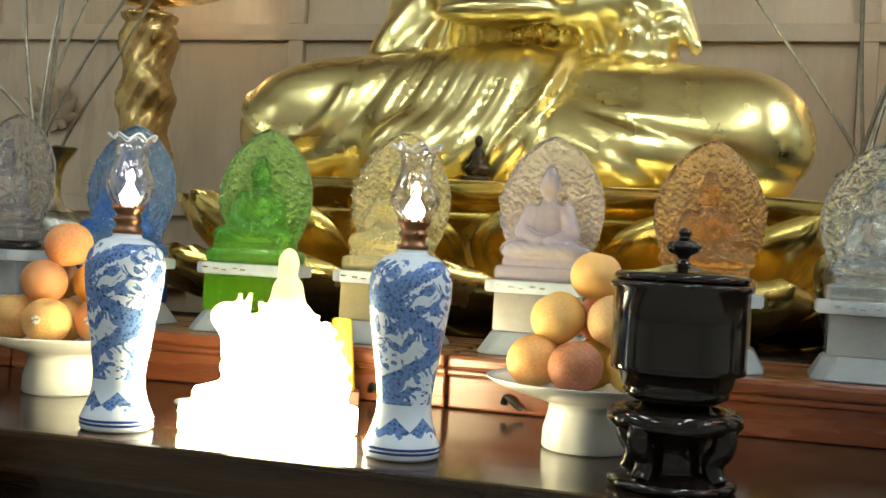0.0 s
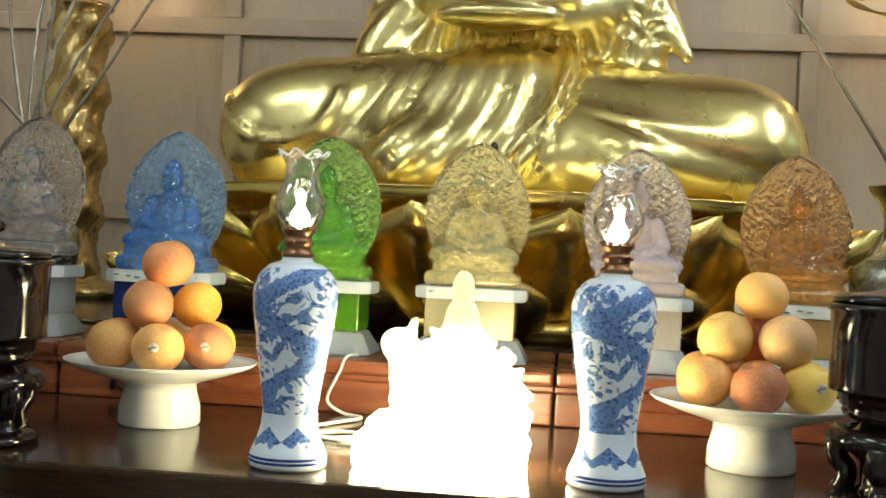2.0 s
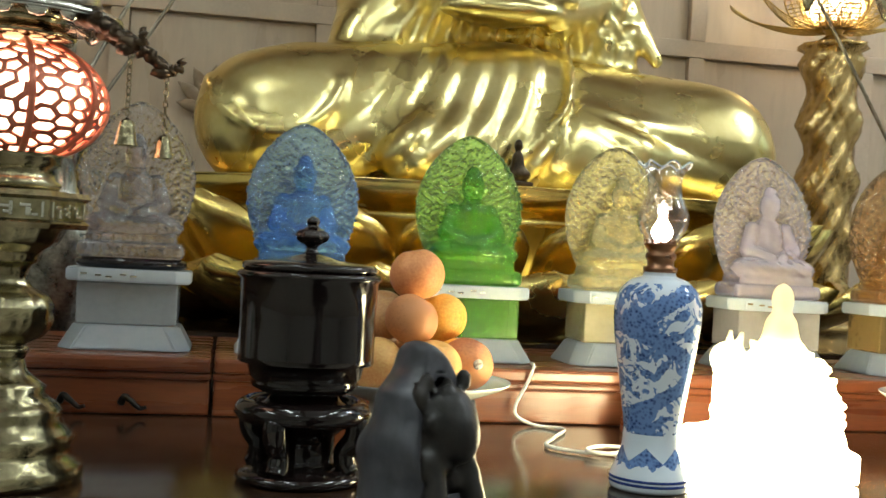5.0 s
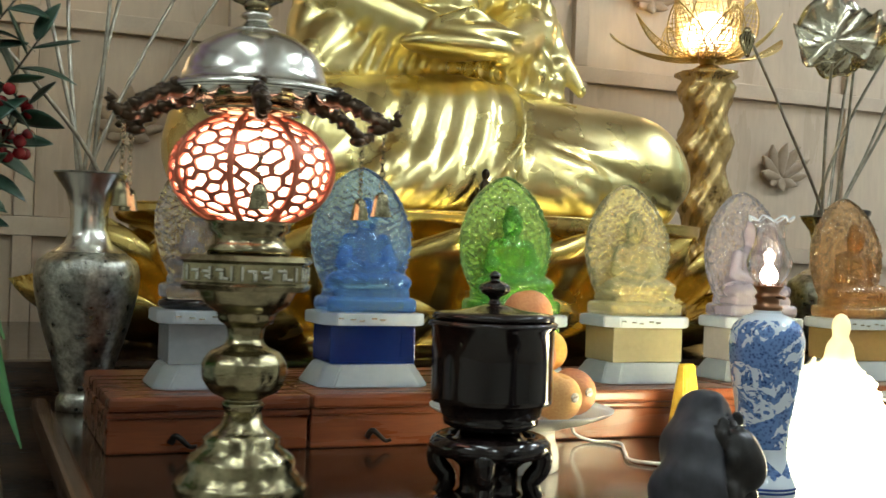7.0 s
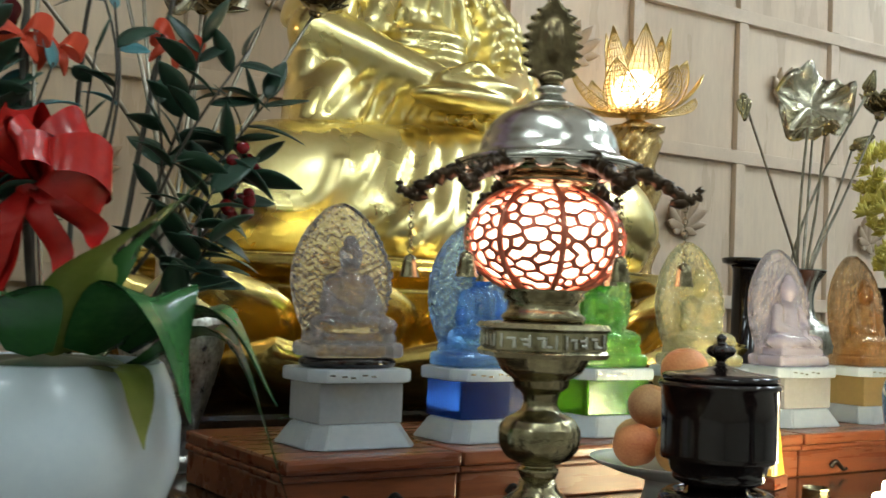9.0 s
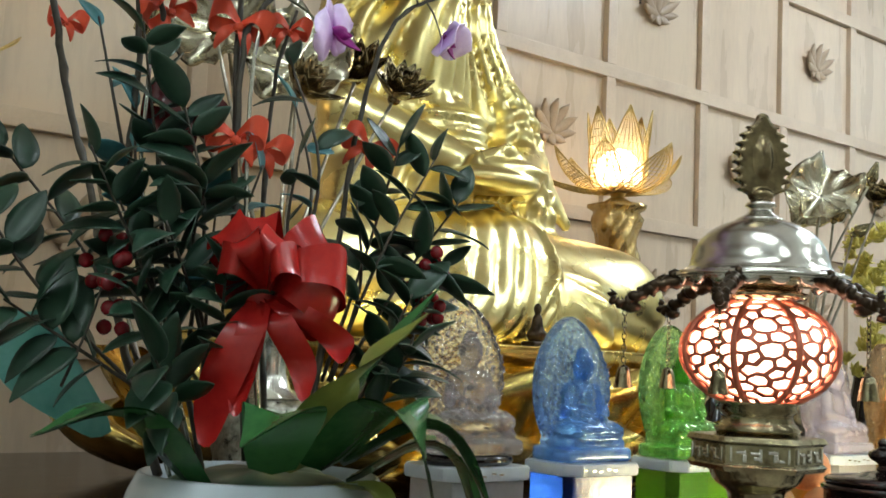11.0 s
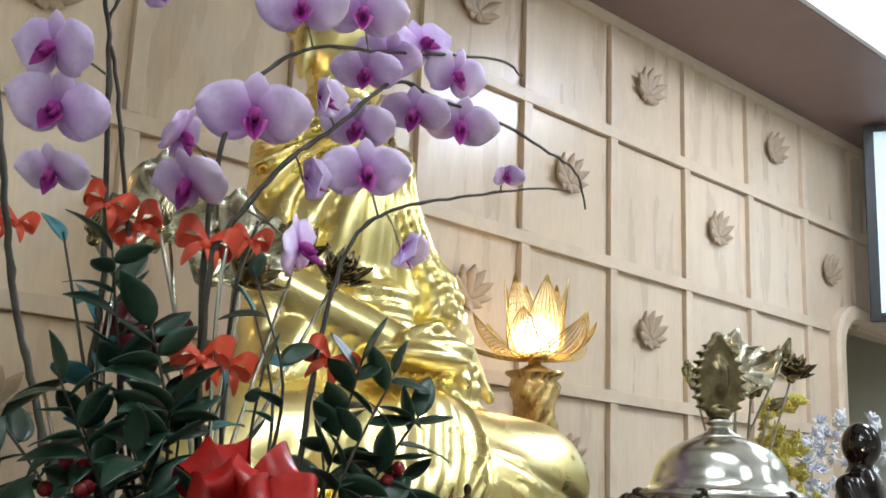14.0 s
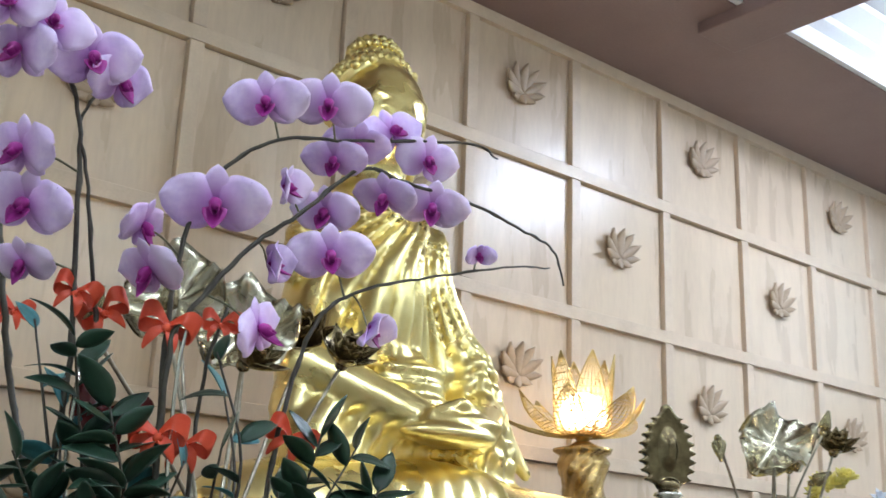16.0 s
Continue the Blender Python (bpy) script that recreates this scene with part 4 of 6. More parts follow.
def ruffle(a, z):
    k = max(0, (z - 0.385) / 0.03)
    return 1 + 0.10 * k * math.cos(7 * a), 0.004 * k * math.cos(7 * a + 0.6)


CHIM_OUT = [(0.313, 0.019), (0.318, 0.022), (0.328, 0.029), (0.340, 0.033), (0.350, 0.0335), (0.362, 0.029), (0.375, 0.0235), (0.388, 0.0215), (0.400, 0.023), (0.408, 0.027), (0.413, 0.0315)]
CHIM = shell("chimney", CHIM_OUT + [(z, r - 0.0012) for z, r in CHIM_OUT[::-1]], M_GLASS, 56, ruffle)
# white bead drawn for the bright highlight along the chimney's ruffled lip
RIM = tube("rim", [((0.0312 * (1 + 0.10 * math.cos(7 * a))) * math.cos(a), (0.0312 * (1 + 0.10 * math.cos(7 * a))) * math.sin(a), 0.4132 + 0.004 * math.cos(7 * a + 0.6)) for a in np.linspace(0, 2 * math.pi, 57)], 0.0013, M_FROST, sides=6, per=1)
FLAME = lathe("flame", [(0.316, 0.006), (0.320, 0.011), (0.327, 0.0135), (0.334, 0.0115), (0.343, 0.006), (0.354, 0.0008)], M_FLAME, 16)
for vx, vy, rot in ((-0.848, 1.452, -90), (-0.430, 1.474, -60)):
    lamp = thing("oil_lamp", "blue-and-white dragon porcelain oil lamp with a lit glass chimney", "oil lamp", pose(vx, vy, TZ, 0, 0, rot), "pair of oil lamps")
    put("vase", VASE, lamp)
    b = put("band", BAND, lamp)
    put("band", BAND, lamp, pose(0, 0, 0.0055))
    put("burner", BURN, lamp, None, "copper burner with a pierced gallery")
    for k in range(14):
        put("prong", PRONG, lamp, pose(0, 0, 0, 0, 0, k * 360 / 14))
    put("wick_knob", tube("wick_knob", [(0.018, 0, 0.296), (0.030, 0, 0.296), (0.036, 0, 0.296)], 0.0015, M_BURNER, 0.003), lamp)
    c = put("chimney", CHIM, lamp, None, "clear ruffled glass chimney")
    c.visible_shadow = False
    put("rim", RIM, c)
    put("flame", FLAME, lamp, None, "burning flame")

# lit crystal carving between the lamps


def carving(X, Y, Z):
    a = slab(X, Y, Z, (0, 0, 0.022), (0.135, 0.07, 0.022), 0.006)
    a = np.minimum(a, slab(X, Y, Z, (0, 0, 0.052), (0.118, 0.06, 0.014), 0.01))
    rock = blend(egg(X, Y, Z, (0.02, 0, 0.07), (0.105, 0.055, 0.11)), egg(X, Y, Z, (0.06, 0, 0.06), (0.06, 0.05, 0.08)), 0.03)
    rock = rock + 0.008 * np.sin(X * 95 + 2 * np.sin(Z * 70)) * np.sin(Z * 110) * np.cos(Y * 90) + 0.004 * np.sin(X * 210 + 1) * np.sin(Z * 260)
    a = blend(a, rock, 0.015)
    beast = blend(capsule(X, Y, Z, (-0.05, 0, 0.09), (-0.068, -0.01, 0.150), 0.036, 0.024), egg(X, Y, Z, (-0.076, -0.02, 0.165), (0.028, 0.03, 0.022)), 0.012)
    beast = blend(beast, capsule(X, np.abs(Y), Z, (-0.060, 0.014, 0.175), (-0.055, 0.02, 0.198), 0.009, 0.004), 0.006)
    a = blend(a, beast, 0.012)
    fig = blend(capsule(X, Y, Z, (0.022, 0, 0.15), (0.022, 0, 0.205), 0.040, 0.027), egg(X, Y, Z, (0.022, 0, 0.165), (0.050, 0.036, 0.022)), 0.015)
    fig = blend(fig, egg(X, Y, Z, (0.022, -0.002, 0.246), (0.0175, 0.018, 0.023)), 0.008)
    return blend(a, fig, 0.012)


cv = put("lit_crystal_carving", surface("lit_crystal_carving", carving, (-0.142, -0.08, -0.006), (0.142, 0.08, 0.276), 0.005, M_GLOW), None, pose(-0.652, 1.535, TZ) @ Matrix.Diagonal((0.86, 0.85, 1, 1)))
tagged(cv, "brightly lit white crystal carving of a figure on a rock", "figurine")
cable = put("white_cable", tube("white_cable", [(-0.72, 1.585, 1.1295), (-0.77, 1.62, 1.1295), (-0.82, 1.65, 1.1295), (-0.79, 1.69, 1.1305), (-0.74, 1.66, 1.1335), (-0.80, 1.63, 1.1345), (-0.86, 1.66, 1.1335), (-0.83, 1.70, 1.1345), (-0.78, 1.67, 1.1365), (-0.84, 1.66, 1.1305), (-0.903, 1.721, 1.1295), (-0.87, 1.80, 1.1295), (-0.829, 1.887, 1.1295), (-0.87, 1.93, 1.1295), (-0.90, 1.938, 1.15), (-0.88, 1.937, 1.20), (-0.87, 1.94, 1.226), (-0.86, 1.99, 1.2265)], 0.003, M_CABLE))
tagged(cable, "loosely coiled white lamp cable on the table", "cable")

# footed plates of peaches
PLATE_OUT = [(0.0, 0.060), (0.004, 0.064), (0.03, 0.063), (0.055, 0.056), (0.066, 0.056), (0.072, 0.075), (0.082, 0.110), (0.094, 0.142), (0.100, 0.1495)]
PLATE = shell("dish", PLATE_OUT + [(0.1015, 0.1495), (0.097, 0.141), (0.086, 0.108), (0.079, 0.07), (0.078, 0.001)], M_PORCELAIN, 64)


def peach_mesh():
    bm = bmesh.new()
    bmesh.ops.create_uvsphere(bm, u_segments=36, v_segments=24, radius=0.0385)
    for v in bm.verts:
        x, y, z = v.co
        a = math.atan2(y, x)
        r = math.hypot(x, y) / 0.0385
        crease = math.exp(-(a / 0.16)**2) * 0.0022 * r
        dip = 0.008 * math.exp(-(r / 0.22)**2) if z > 0 else 0.003 * math.exp(-(r / 0.3)**2)
        v.co.z = z * 0.95 - math.copysign(dip, z)
        s = 1 - crease / 0.0385
        v.co.x, v.co.y = x * s, y * s
    return bm_mesh("peach", bm, M_PEACH, flat=False)


PEACH = peach_mesh()
SKINNED = []
for skin in PEACH_SKINS:
    SKINNED.append(PEACH.copy())
    SKINNED[-1].materials[0] = skin
rng = random.Random(5)
for px, py, turn, seed in ((-1.122, 1.716, 0, 1), (-0.214, 1.676, 40, 2)):
    dish = thing("footed_dish", "white porcelain footed dish for offerings", "dish", pose(px, py, TZ), "pair of footed dishes")
    put("dish", PLATE, dish)
    spots = []
    for k in range(6):
        a = math.radians(turn + k * 60 - 75)
        spots.append((0.083 * math.cos(a), 0.083 * math.sin(a), 0.126))
    spots.append((0.0, 0.0, 0.122))
    for k in range(3):
        a = math.radians(turn + k * 120 - 100 + (20 if seed == 2 else 0))
        spots.append((0.050 * math.cos(a), 0.050 * math.sin(a), 0.189))
    spots.append((0.004, -0.004, 0.252))
    for k, (ox, oy, oz) in enumerate(spots):
        s = rng.uniform(0.98, 1.06)
        tone = (5 * k + (0 if px < -0.6 else 4)) % 6
        me = SKINNED[tone]
        p = put("peach", me, None, pose(px + ox, py + oy, TZ + oz, rng.uniform(-25, 25), rng.uniform(-25, 25), rng.uniform(0, 360)) @ Matrix.Diagonal((s, s, s, 1)))
        tagged(p, "ripe %s peach in a heaped pyramid of fruit" % ("orange-red", "yellow-orange", "red", "tan", "golden yellow", "dark plum-red")[tone], "peach", "peaches on a dish")
        if k in (0, 1):
            sm = lathe("sticker", [(-0.0006, 0.0072), (0.0006, 0.0072), (0.0010, 0.005), (0.0012, 0.0005)], M_STICKER, 16, refine=False)
            o = put("sticker", sm, p, p.matrix_basis.to_3x3().to_4x4().inverted() @ Matrix.Diagonal((1.04, 1.04, 1.04, 1)) @ Matrix.Translation((0.008, -0.0388 * s, 0.004)) @ pose(0, 0, 0, 90, 0, 12), "small white fruit sticker")

# black lacquer pots
POT = lathe("body", [(0.103, 0.040), (0.108, 0.052), (0.114, 0.064), (0.120, 0.066), (0.123, 0.064), (0.127, 0.068), (0.1435, 0.072), (0.144, 0.0815), (0.146, 0.083), (0.152, 0.083), (0.20, 0.0825), (0.244, 0.084), (0.247, 0.088), (0.252, 0.088), (0.2545, 0.084)], M_BLACK, 56, refine=False)
LID = lathe("lid", [(0.2547, 0.080), (0.257, 0.083), (0.262, 0.083), (0.265, 0.079), (0.267, 0.062), (0.270, 0.036), (0.274, 0.022), (0.277, 0.011)], M_BLACK, 48, refine=False)
KNOB = lathe("knob", [(0.277, 0.010), (0.283, 0.0065), (0.288, 0.010), (0.292, 0.017), (0.298, 0.020), (0.304, 0.017), (0.308, 0.009), (0.311, 0.0065), (0.316, 0.0085), (0.320, 0.006), (0.323, 0.001)], M_BLACK, 32,
             wave=lambda a, k: (1 + (0.10 * math.cos(8 * a) if 0.2 < k < 0.6 else 0), 0))
FOOT = lathe("foot", [(0.020, 0.046), (0.026, 0.040), (0.036, 0.040), (0.055, 0.040), (0.064, 0.050), (0.070, 0.062), (0.080, 0.066), (0.090, 0.062), (0.097, 0.046), (0.1028, 0.042)], M_BLACK, 48, refine=False)
RING = shell("ring", [(0.070, 0.066), (0.074, 0.078), (0.082, 0.084), (0.090, 0.083), (0.097, 0.077), (0.100, 0.070), (0.097, 0.064), (0.086, 0.060), (0.075, 0.061)], M_BLACK, 48)
STAND = lathe("stand", [(0.0, 0.074), (0.004, 0.079), (0.010, 0.079), (0.014, 0.072), (0.018, 0.060), (0.020, 0.046)], M_BLACK, 48, refine=False)
EARM = tube("bracket", [(0.046, 0, 0.080), (0.060, 0, 0.082), (0.072, 0, 0.074), (0.070, 0, 0.056), (0.058, 0, 0.040), (0.060, 0, 0.024), (0.066, 0, 0.014)], 0.015, M_BLACK, 0.013, 12)
for px, py in ((-0.074, 1.462), (-1.291, 1.475)):
    pot = thing("lidded_pot", "glossy black lacquer lidded pot on a footed stand", "pot", pose(px, py, TZ, 0, 0, 15), "pair of lidded pots")
    for nm, me in (("body", POT), ("lid", LID), ("knob", KNOB), ("foot", FOOT), ("ring", RING), ("stand", STAND)):
        put(nm, me, pot)
    for k in range(4):
        put("bracket", EARM, pot, pose(0, 0, 0, 0, 0, 45 + 90 * k))

# dark lion burner with a grey sheet over it, on a stand of its own before the table


def lion(X, Y, Z):
    ay = np.abs(X)
    a = blend(egg(X, Y, Z, (0, 0.01, 0.06), (0.05, 0.055, 0.055)), egg(X, Y, Z, (0, -0.03, 0.105), (0.043, 0.042, 0.040)), 0.02)
    a = blend(a, egg(X, Y, Z, (0, -0.058, 0.092), (0.026, 0.022, 0.024)), 0.012)
    a = blend(a, egg(ay, Y, Z, (0.036, -0.02, 0.14), (0.012, 0.010, 0.016)), 0.008)
    a = blend(a, capsule(ay, Y, Z, (0.03, -0.035, 0.07), (0.035, -0.06, 0.012), 0.018, 0.016), 0.012)
    curl = 0.009 * np.sin(X * 190) * np.sin(Z * 150 + 1) * np.cos(Y * 140)
    return np.minimum(a - curl * step(Y, -0.07, -0.03), slab(X, Y, Z, (0, 0, 0.006), (0.06, 0.07, 0.008), 0.004))


st = thing("burner_stand", "dark wooden stand before the altar table", "stand", pose(-1.212, 1.09, 0))
put("post", lathe("post", [(0.0, 0.13), (0.03, 0.13), (0.05, 0.06), (0.4, 0.045), (0.8, 0.05), (1.0, 0.06), (1.03, 0.08)], M_BLACK, 32), st)
put("top", box_mesh("top", (0.15, 0.16, 0.14), M_BLACK, 0.006, (0, 0, 1.10)), st)
ln = put("lion_figure", surface("lion_figure", lion, (-0.07, -0.10, -0.006), (0.07, 0.08, 0.165), 0.0042, M_LION), None, pose(-1.208, 1.085, 1.171, 0, 0, 35) @ Matrix.Diagonal((0.70, 0.70, 0.86, 1)))
tagged(ln, "dark bronze crouching lion figure on a dark stand", "figurine")


def cover(X, Y, Z):
    wob = 0.0035 * np.sin(X * 90 + 40 * Z) + 0.003 * np.sin(Z * 120 + X * 50)
    out = blend(egg(X, Y, Z, (0, 0.012, 0.062), (0.058, 0.066, 0.082)), egg(X, Y, Z, (0, 0.02, 0.02), (0.060, 0.066, 0.07)), 0.02) + wob
    return np.maximum(np.maximum(np.maximum(out, -(out + 0.010)), -(Y + 0.012 + 0.25 * (0.14 - Z))), 0.003 - Z)


tagged(put("grey_cover", surface("grey_cover", cover, (-0.075, -0.075, -0.006), (0.075, 0.095, 0.165), 0.0035, M_CLOTH), None, pose(-1.208, 1.085, 1.172, 0, 0, 35) @ Matrix.Diagonal((0.76, 0.80, 1.06, 1))), "grey stiff cloth hood over a bronze lion", "cloth")

# small amber tablet and brass cup on the table
tb = thing("amber_tablet", "small yellow amber tablet with a worn surface", "tablet", pose(-0.682, 1.89, TZ, 0, 0, 20))
put("plate", slab_oct("plate", 0.034, 0.024, 0.026, 0.150, M_YELLOW, 0.012, 0.006), tb)
put("base", box_mesh("base", (0.075, 0.05, 0.025), M_BOX, 0.002, (0, 0, 0.0127)), tb)
cup = put("brass_cup", shell("brass_cup", [(0, 0.001), (0, 0.024), (0.004, 0.026), (0.022, 0.026), (0.024, 0.0265), (0.025, 0.025), (0.008, 0.023), (0.007, 0.001)], M_BRASS, 32), None, pose(-0.716, 1.75, TZ))
tagged(cup, "small round brass cup on the dark table", "cup")

bs = thing("black_post", "short black post with a flat cap by the wall", "post", pose(1.42, 3.80, 1.2015))
put("post", lathe("post", [(0.0, 0.09), (0.02, 0.09), (0.03, 0.065), (0.46, 0.06), (0.48, 0.07)], M_BLACK, 32, refine=False), bs)
put("cap", lathe("cap", [(0.481, 0.075), (0.49, 0.105), (0.51, 0.11), (0.515, 0.10)], M_BLACK, 32, refine=False), bs)

# ---- brass lantern ----
LN = pose(-1.638, 1.455, TZ, 0, 0, 8)
lan = thing("table_lantern", "brass temple lantern with a lit red fretwork globe and domed hood", "lantern", LN)
put("base", lathe("base", [(0.0, 0.092), (0.01, 0.094), (0.022, 0.092), (0.03, 0.080), (0.04, 0.078), (0.05, 0.083), (0.058, 0.078), (0.072, 0.066), (0.08, 0.068), (0.088, 0.062), (0.10, 0.046), (0.108, 0.048), (0.115, 0.038), (0.125, 0.026), (0.140, 0.022)], M_BRASS, 48, refine=False), lan)
put("knop", lathe("knop", [(0.140, 0.022), (0.150, 0.026), (0.156, 0.022), (0.165, 0.040), (0.180, 0.050), (0.200, 0.051), (0.214, 0.042), (0.222, 0.026), (0.232, 0.021), (0.245, 0.024), (0.252, 0.033), (0.262, 0.036), (0.272, 0.050), (0.282, 0.056), (0.290, 0.060)], M_BRASS, 40, wave=lambda a, k: (1 + 0.03 * math.cos(12 * a), 0)), lan)
put("hexagonal_box", lathe("hexagonal_box", [(0.290, 0.060), (0.290, 0.082), (0.296, 0.086), (0.300, 0.081), (0.322, 0.081), (0.326, 0.087), (0.332, 0.083), (0.334, 0.05)], M_BRASS, sides=6, refine=False), lan)
frieze = join_meshes("frieze", [(box_mesh("bar", (0.004, w, h), M_SILVER, 0.0008), Matrix.Translation((0, y, z))) for y, z, w, h in ((-0.034, 0, 0.003, 0.018), (0.034, 0, 0.003, 0.018), (-0.022, 0.003, 0.012, 0.004), (-0.018, -0.004, 0.005, 0.010), (-0.004, 0.002, 0.013, 0.004), (-0.002, -0.004, 0.010, 0.004), (0.001, 0, 0.004, 0.016), (0.016, 0.004, 0.012, 0.004), (0.019, -0.003, 0.006, 0.010), (0.026, -0.006, 0.007, 0.004))], M_SILVER)
for k in range(6):
    a = 30 + 60 * k
    put("frieze", frieze, lan, pose(0, 0, 0, 0, 0, a) @ Matrix.Translation((0.081 * math.cos(math.pi / 6) + 0.0005, 0, 0.311)))
put("collar", lathe("collar", [(0.334, 0.050), (0.340, 0.054), (0.346, 0.046), (0.358, 0.044), (0.364, 0.052), (0.370, 0.050), (0.374, 0.056)], M_BRASS, 40, refine=False), lan)
GR, GZ, GH = 0.0985, 0.437, 0.068
globe = put("globe", ball("globe", 1, M_GLOBE, 4, (GR - 0.003, GR - 0.003, GH - 0.002)), lan, pose(0, 0, GZ), "lit glass globe")


def fretwork():
    rg = random.Random(8)
    bm = bmesh.new()
    N = 250
    for i in range(N):
        z = 1 - 2 * (i + 0.5) / N
        a = i * 2.39996 + rg.uniform(-0.10, 0.10)
        z = max(-0.99, min(0.99, z + rg.uniform(-0.025, 0.025)))
        r = math.sqrt(1 - z * z)
        bm.verts.new((r * math.cos(a), r * math.sin(a), z))
    bmesh.ops.convex_hull(bm, input=bm.verts[:])
    vs, fs = [], []
    for e in bm.edges:
        if len(e.link_faces) != 2 or rg.random() < 0.07:
            continue
        a, b = (f.calc_center_median().normalized() for f in e.link_faces)
        if abs(a.z) > 0.93:
            continue
        d = (b - a).normalized()
        s = d.cross((a + b).normalized()) * rg.uniform(0.022, 0.040)
        a, b = a - d * 0.02, b + d * 0.02
        n = len(vs)
        for p, rr in ((a - s, 0.985), (a + s, 0.985), (b + s, 0.985), (b - s, 0.985), (a - s, 1.02), (a + s, 1.02), (b + s, 1.02), (b - s, 1.02)):
            q = p.normalized() * rr
            vs.append((q.x * GR, q.y * GR, q.z * GH))
        fs += [(n + 4, n + 5, n + 6, n + 7), (n, n + 1, n + 5, n + 4), (n + 1, n + 2, n + 6, n + 5), (n + 2, n + 3, n + 7, n + 6), (n + 3, n, n + 4, n + 7)]
    bm.free()
    return mesh_from("fretwork", vs, fs, M_REDLATTICE, True)


put("fretwork", fretwork(), lan, pose(0, 0, GZ), "dark red pierced fretwork")
rib = [(GR * 1.02 * math.cos(t), 0, GZ + GH * 1.02 * math.sin(t)) for t in np.linspace(-1.2, 1.2, 9)]
for k in range(8):
    put("rib", tube("rib", rib, 0.0045, M_REDLATTICE, sides=6, per=3), lan, pose(0, 0, 0, 0, 0, 45 * k + 10))
put("neck", lathe("neck", [(0.505, 0.058), (0.512, 0.062), (0.516, 0.050), (0.528, 0.050), (0.532, 0.070)], M_BRASS, 40, refine=False), lan)
DOME = [(0.530, 0.112), (0.534, 0.113), (0.539, 0.098), (0.546, 0.089), (0.556, 0.0865), (0.568, 0.083), (0.580, 0.076), (0.591, 0.065), (0.600, 0.050), (0.606, 0.034), (0.609, 0.020)]
put("hood", shell("hood", DOME + [(z - 0.003, r - 0.002) for z, r in DOME[::-1]], M_SILVER, 56), lan, None, "polished silver domed hood")
for k in range(18):
    put("rim_lappet", ball("rim_lappet", 1, M_SILVER, 2, (0.004, 0.0135, 0.011)), lan, pose(0, 0, 0, 0, 0, 20 * k) @ Matrix.Translation((0.104, 0, 0.528)))
put("hood_neck", lathe("hood_neck", [(0.606, 0.034), (0.610, 0.028), (0.614, 0.020), (0.619, 0.014), (0.623, 0.013), (0.626, 0.020), (0.630, 0.018), (0.633, 0.012)], M_SILVER, 32, refine=False), lan)


def finial(X, Y, Z):
    w = 0.030 * np.power(np.clip(np.sin(np.pi * np.clip((Z - 0.0) / 0.112, 0, 1) ** 0.8), 0, 1), 0.6)
    teeth = 0.010 * (0.5 + 0.5 * np.sin(Z * 520))
    plate = np.maximum(np.maximum((np.abs(X) - w - teeth * (Z > 0.01) * (Z < 0.098)) * 0.6, np.abs(Y) - 0.007), np.maximum(-Z, Z - 0.112))
    bud = egg(X, Y, Z, (0, 0, 0.055), (0.014, 0.016, 0.030))
    top = blend(capsule(X, Y, Z, (0, 0, 0.08), (0, 0, 0.108), 0.008, 0.005), egg(X, Y, Z, (0, 0, 0.110), (0.009, 0.008, 0.007)), 0.003)
    low = egg(X, Y, Z, (0, 0, 0.008), (0.017, 0.017, 0.01))
    return np.minimum(np.minimum(blend(plate, bud, 0.004), top), low)


put("finial", surface("finial", finial, (-0.05, -0.022, -0.008), (0.05, 0.022, 0.124), 0.0024, M_OLDBRASS), lan, pose(0, 0, 0.632, 0, 0, -40), "flame-edged brass finial")


def dragon_arm():
    me = tube("dragon_arm", [(0.085, 0, 0.530), (0.115, 0, 0.522), (0.140, 0, 0.512), (0.162, 0, 0.498), (0.178, 0, 0.492), (0.190, 0, 0.499), (0.187, 0, 0.508)], 0.0105, M_BRONZE_DARK, 0.004, 8, 5, 0.3)
    crest = [(ball("b", 0.008, M_BRONZE_DARK, 1, (1.2, 0.7, 1)), Matrix.Translation((0.11 + 0.013 * q, 0.004 * (-1)**q, 0.532 - 0.0075 * q))) for q in range(5)]
    jaw = [(ball("b", 0.010, M_BRONZE_DARK, 1, (1.6, 0.9, 0.8)), Matrix.Translation((0.165, 0, 0.488)))]
    return join_meshes("dragon_arm", [(me, Matrix.Identity(4))] + crest + jaw, M_BRONZE_DARK)


ARM = dragon_arm()
LINK = tube("link", [(0.0028 * math.cos(t), 0, 0.0048 * math.sin(t)) for t in np.linspace(0, 2 * math.pi, 9)], 0.0008, M_BRASS, sides=5, per=1)
CHAIN = join_meshes("chain", [(LINK, pose(0, 0, -0.0075 * q, 0, 0, 90 * (q % 2))) for q in range(9)], M_BRASS)
BELL = shell("bell", [(-0.100, 0.0125), (-0.094, 0.011), (-0.082, 0.009), (-0.074, 0.007), (-0.070, 0.001), (-0.071, 0.001), (-0.075, 0.006), (-0.083, 0.008), (-0.099, 0.011)], M_BRASS, 20)
for k in range(6):
    m = pose(0, 0, 0, 0, 0, 60 * k + 12)
    put("dragon_arm", ARM, lan, m, "dark dragon-head bracket")
    for off in (0.172,):
        c = put("chain", CHAIN, lan, m @ Matrix.Translation((off, 0, 0.480)))
        put("bell", BELL, c, pose(0, 0, 0.004), "small brass bell")

copy_thing(lan, pose(0.350, 1.49, TZ, 0, 0, 20))

# ---- lotus lamps on twisted columns ----


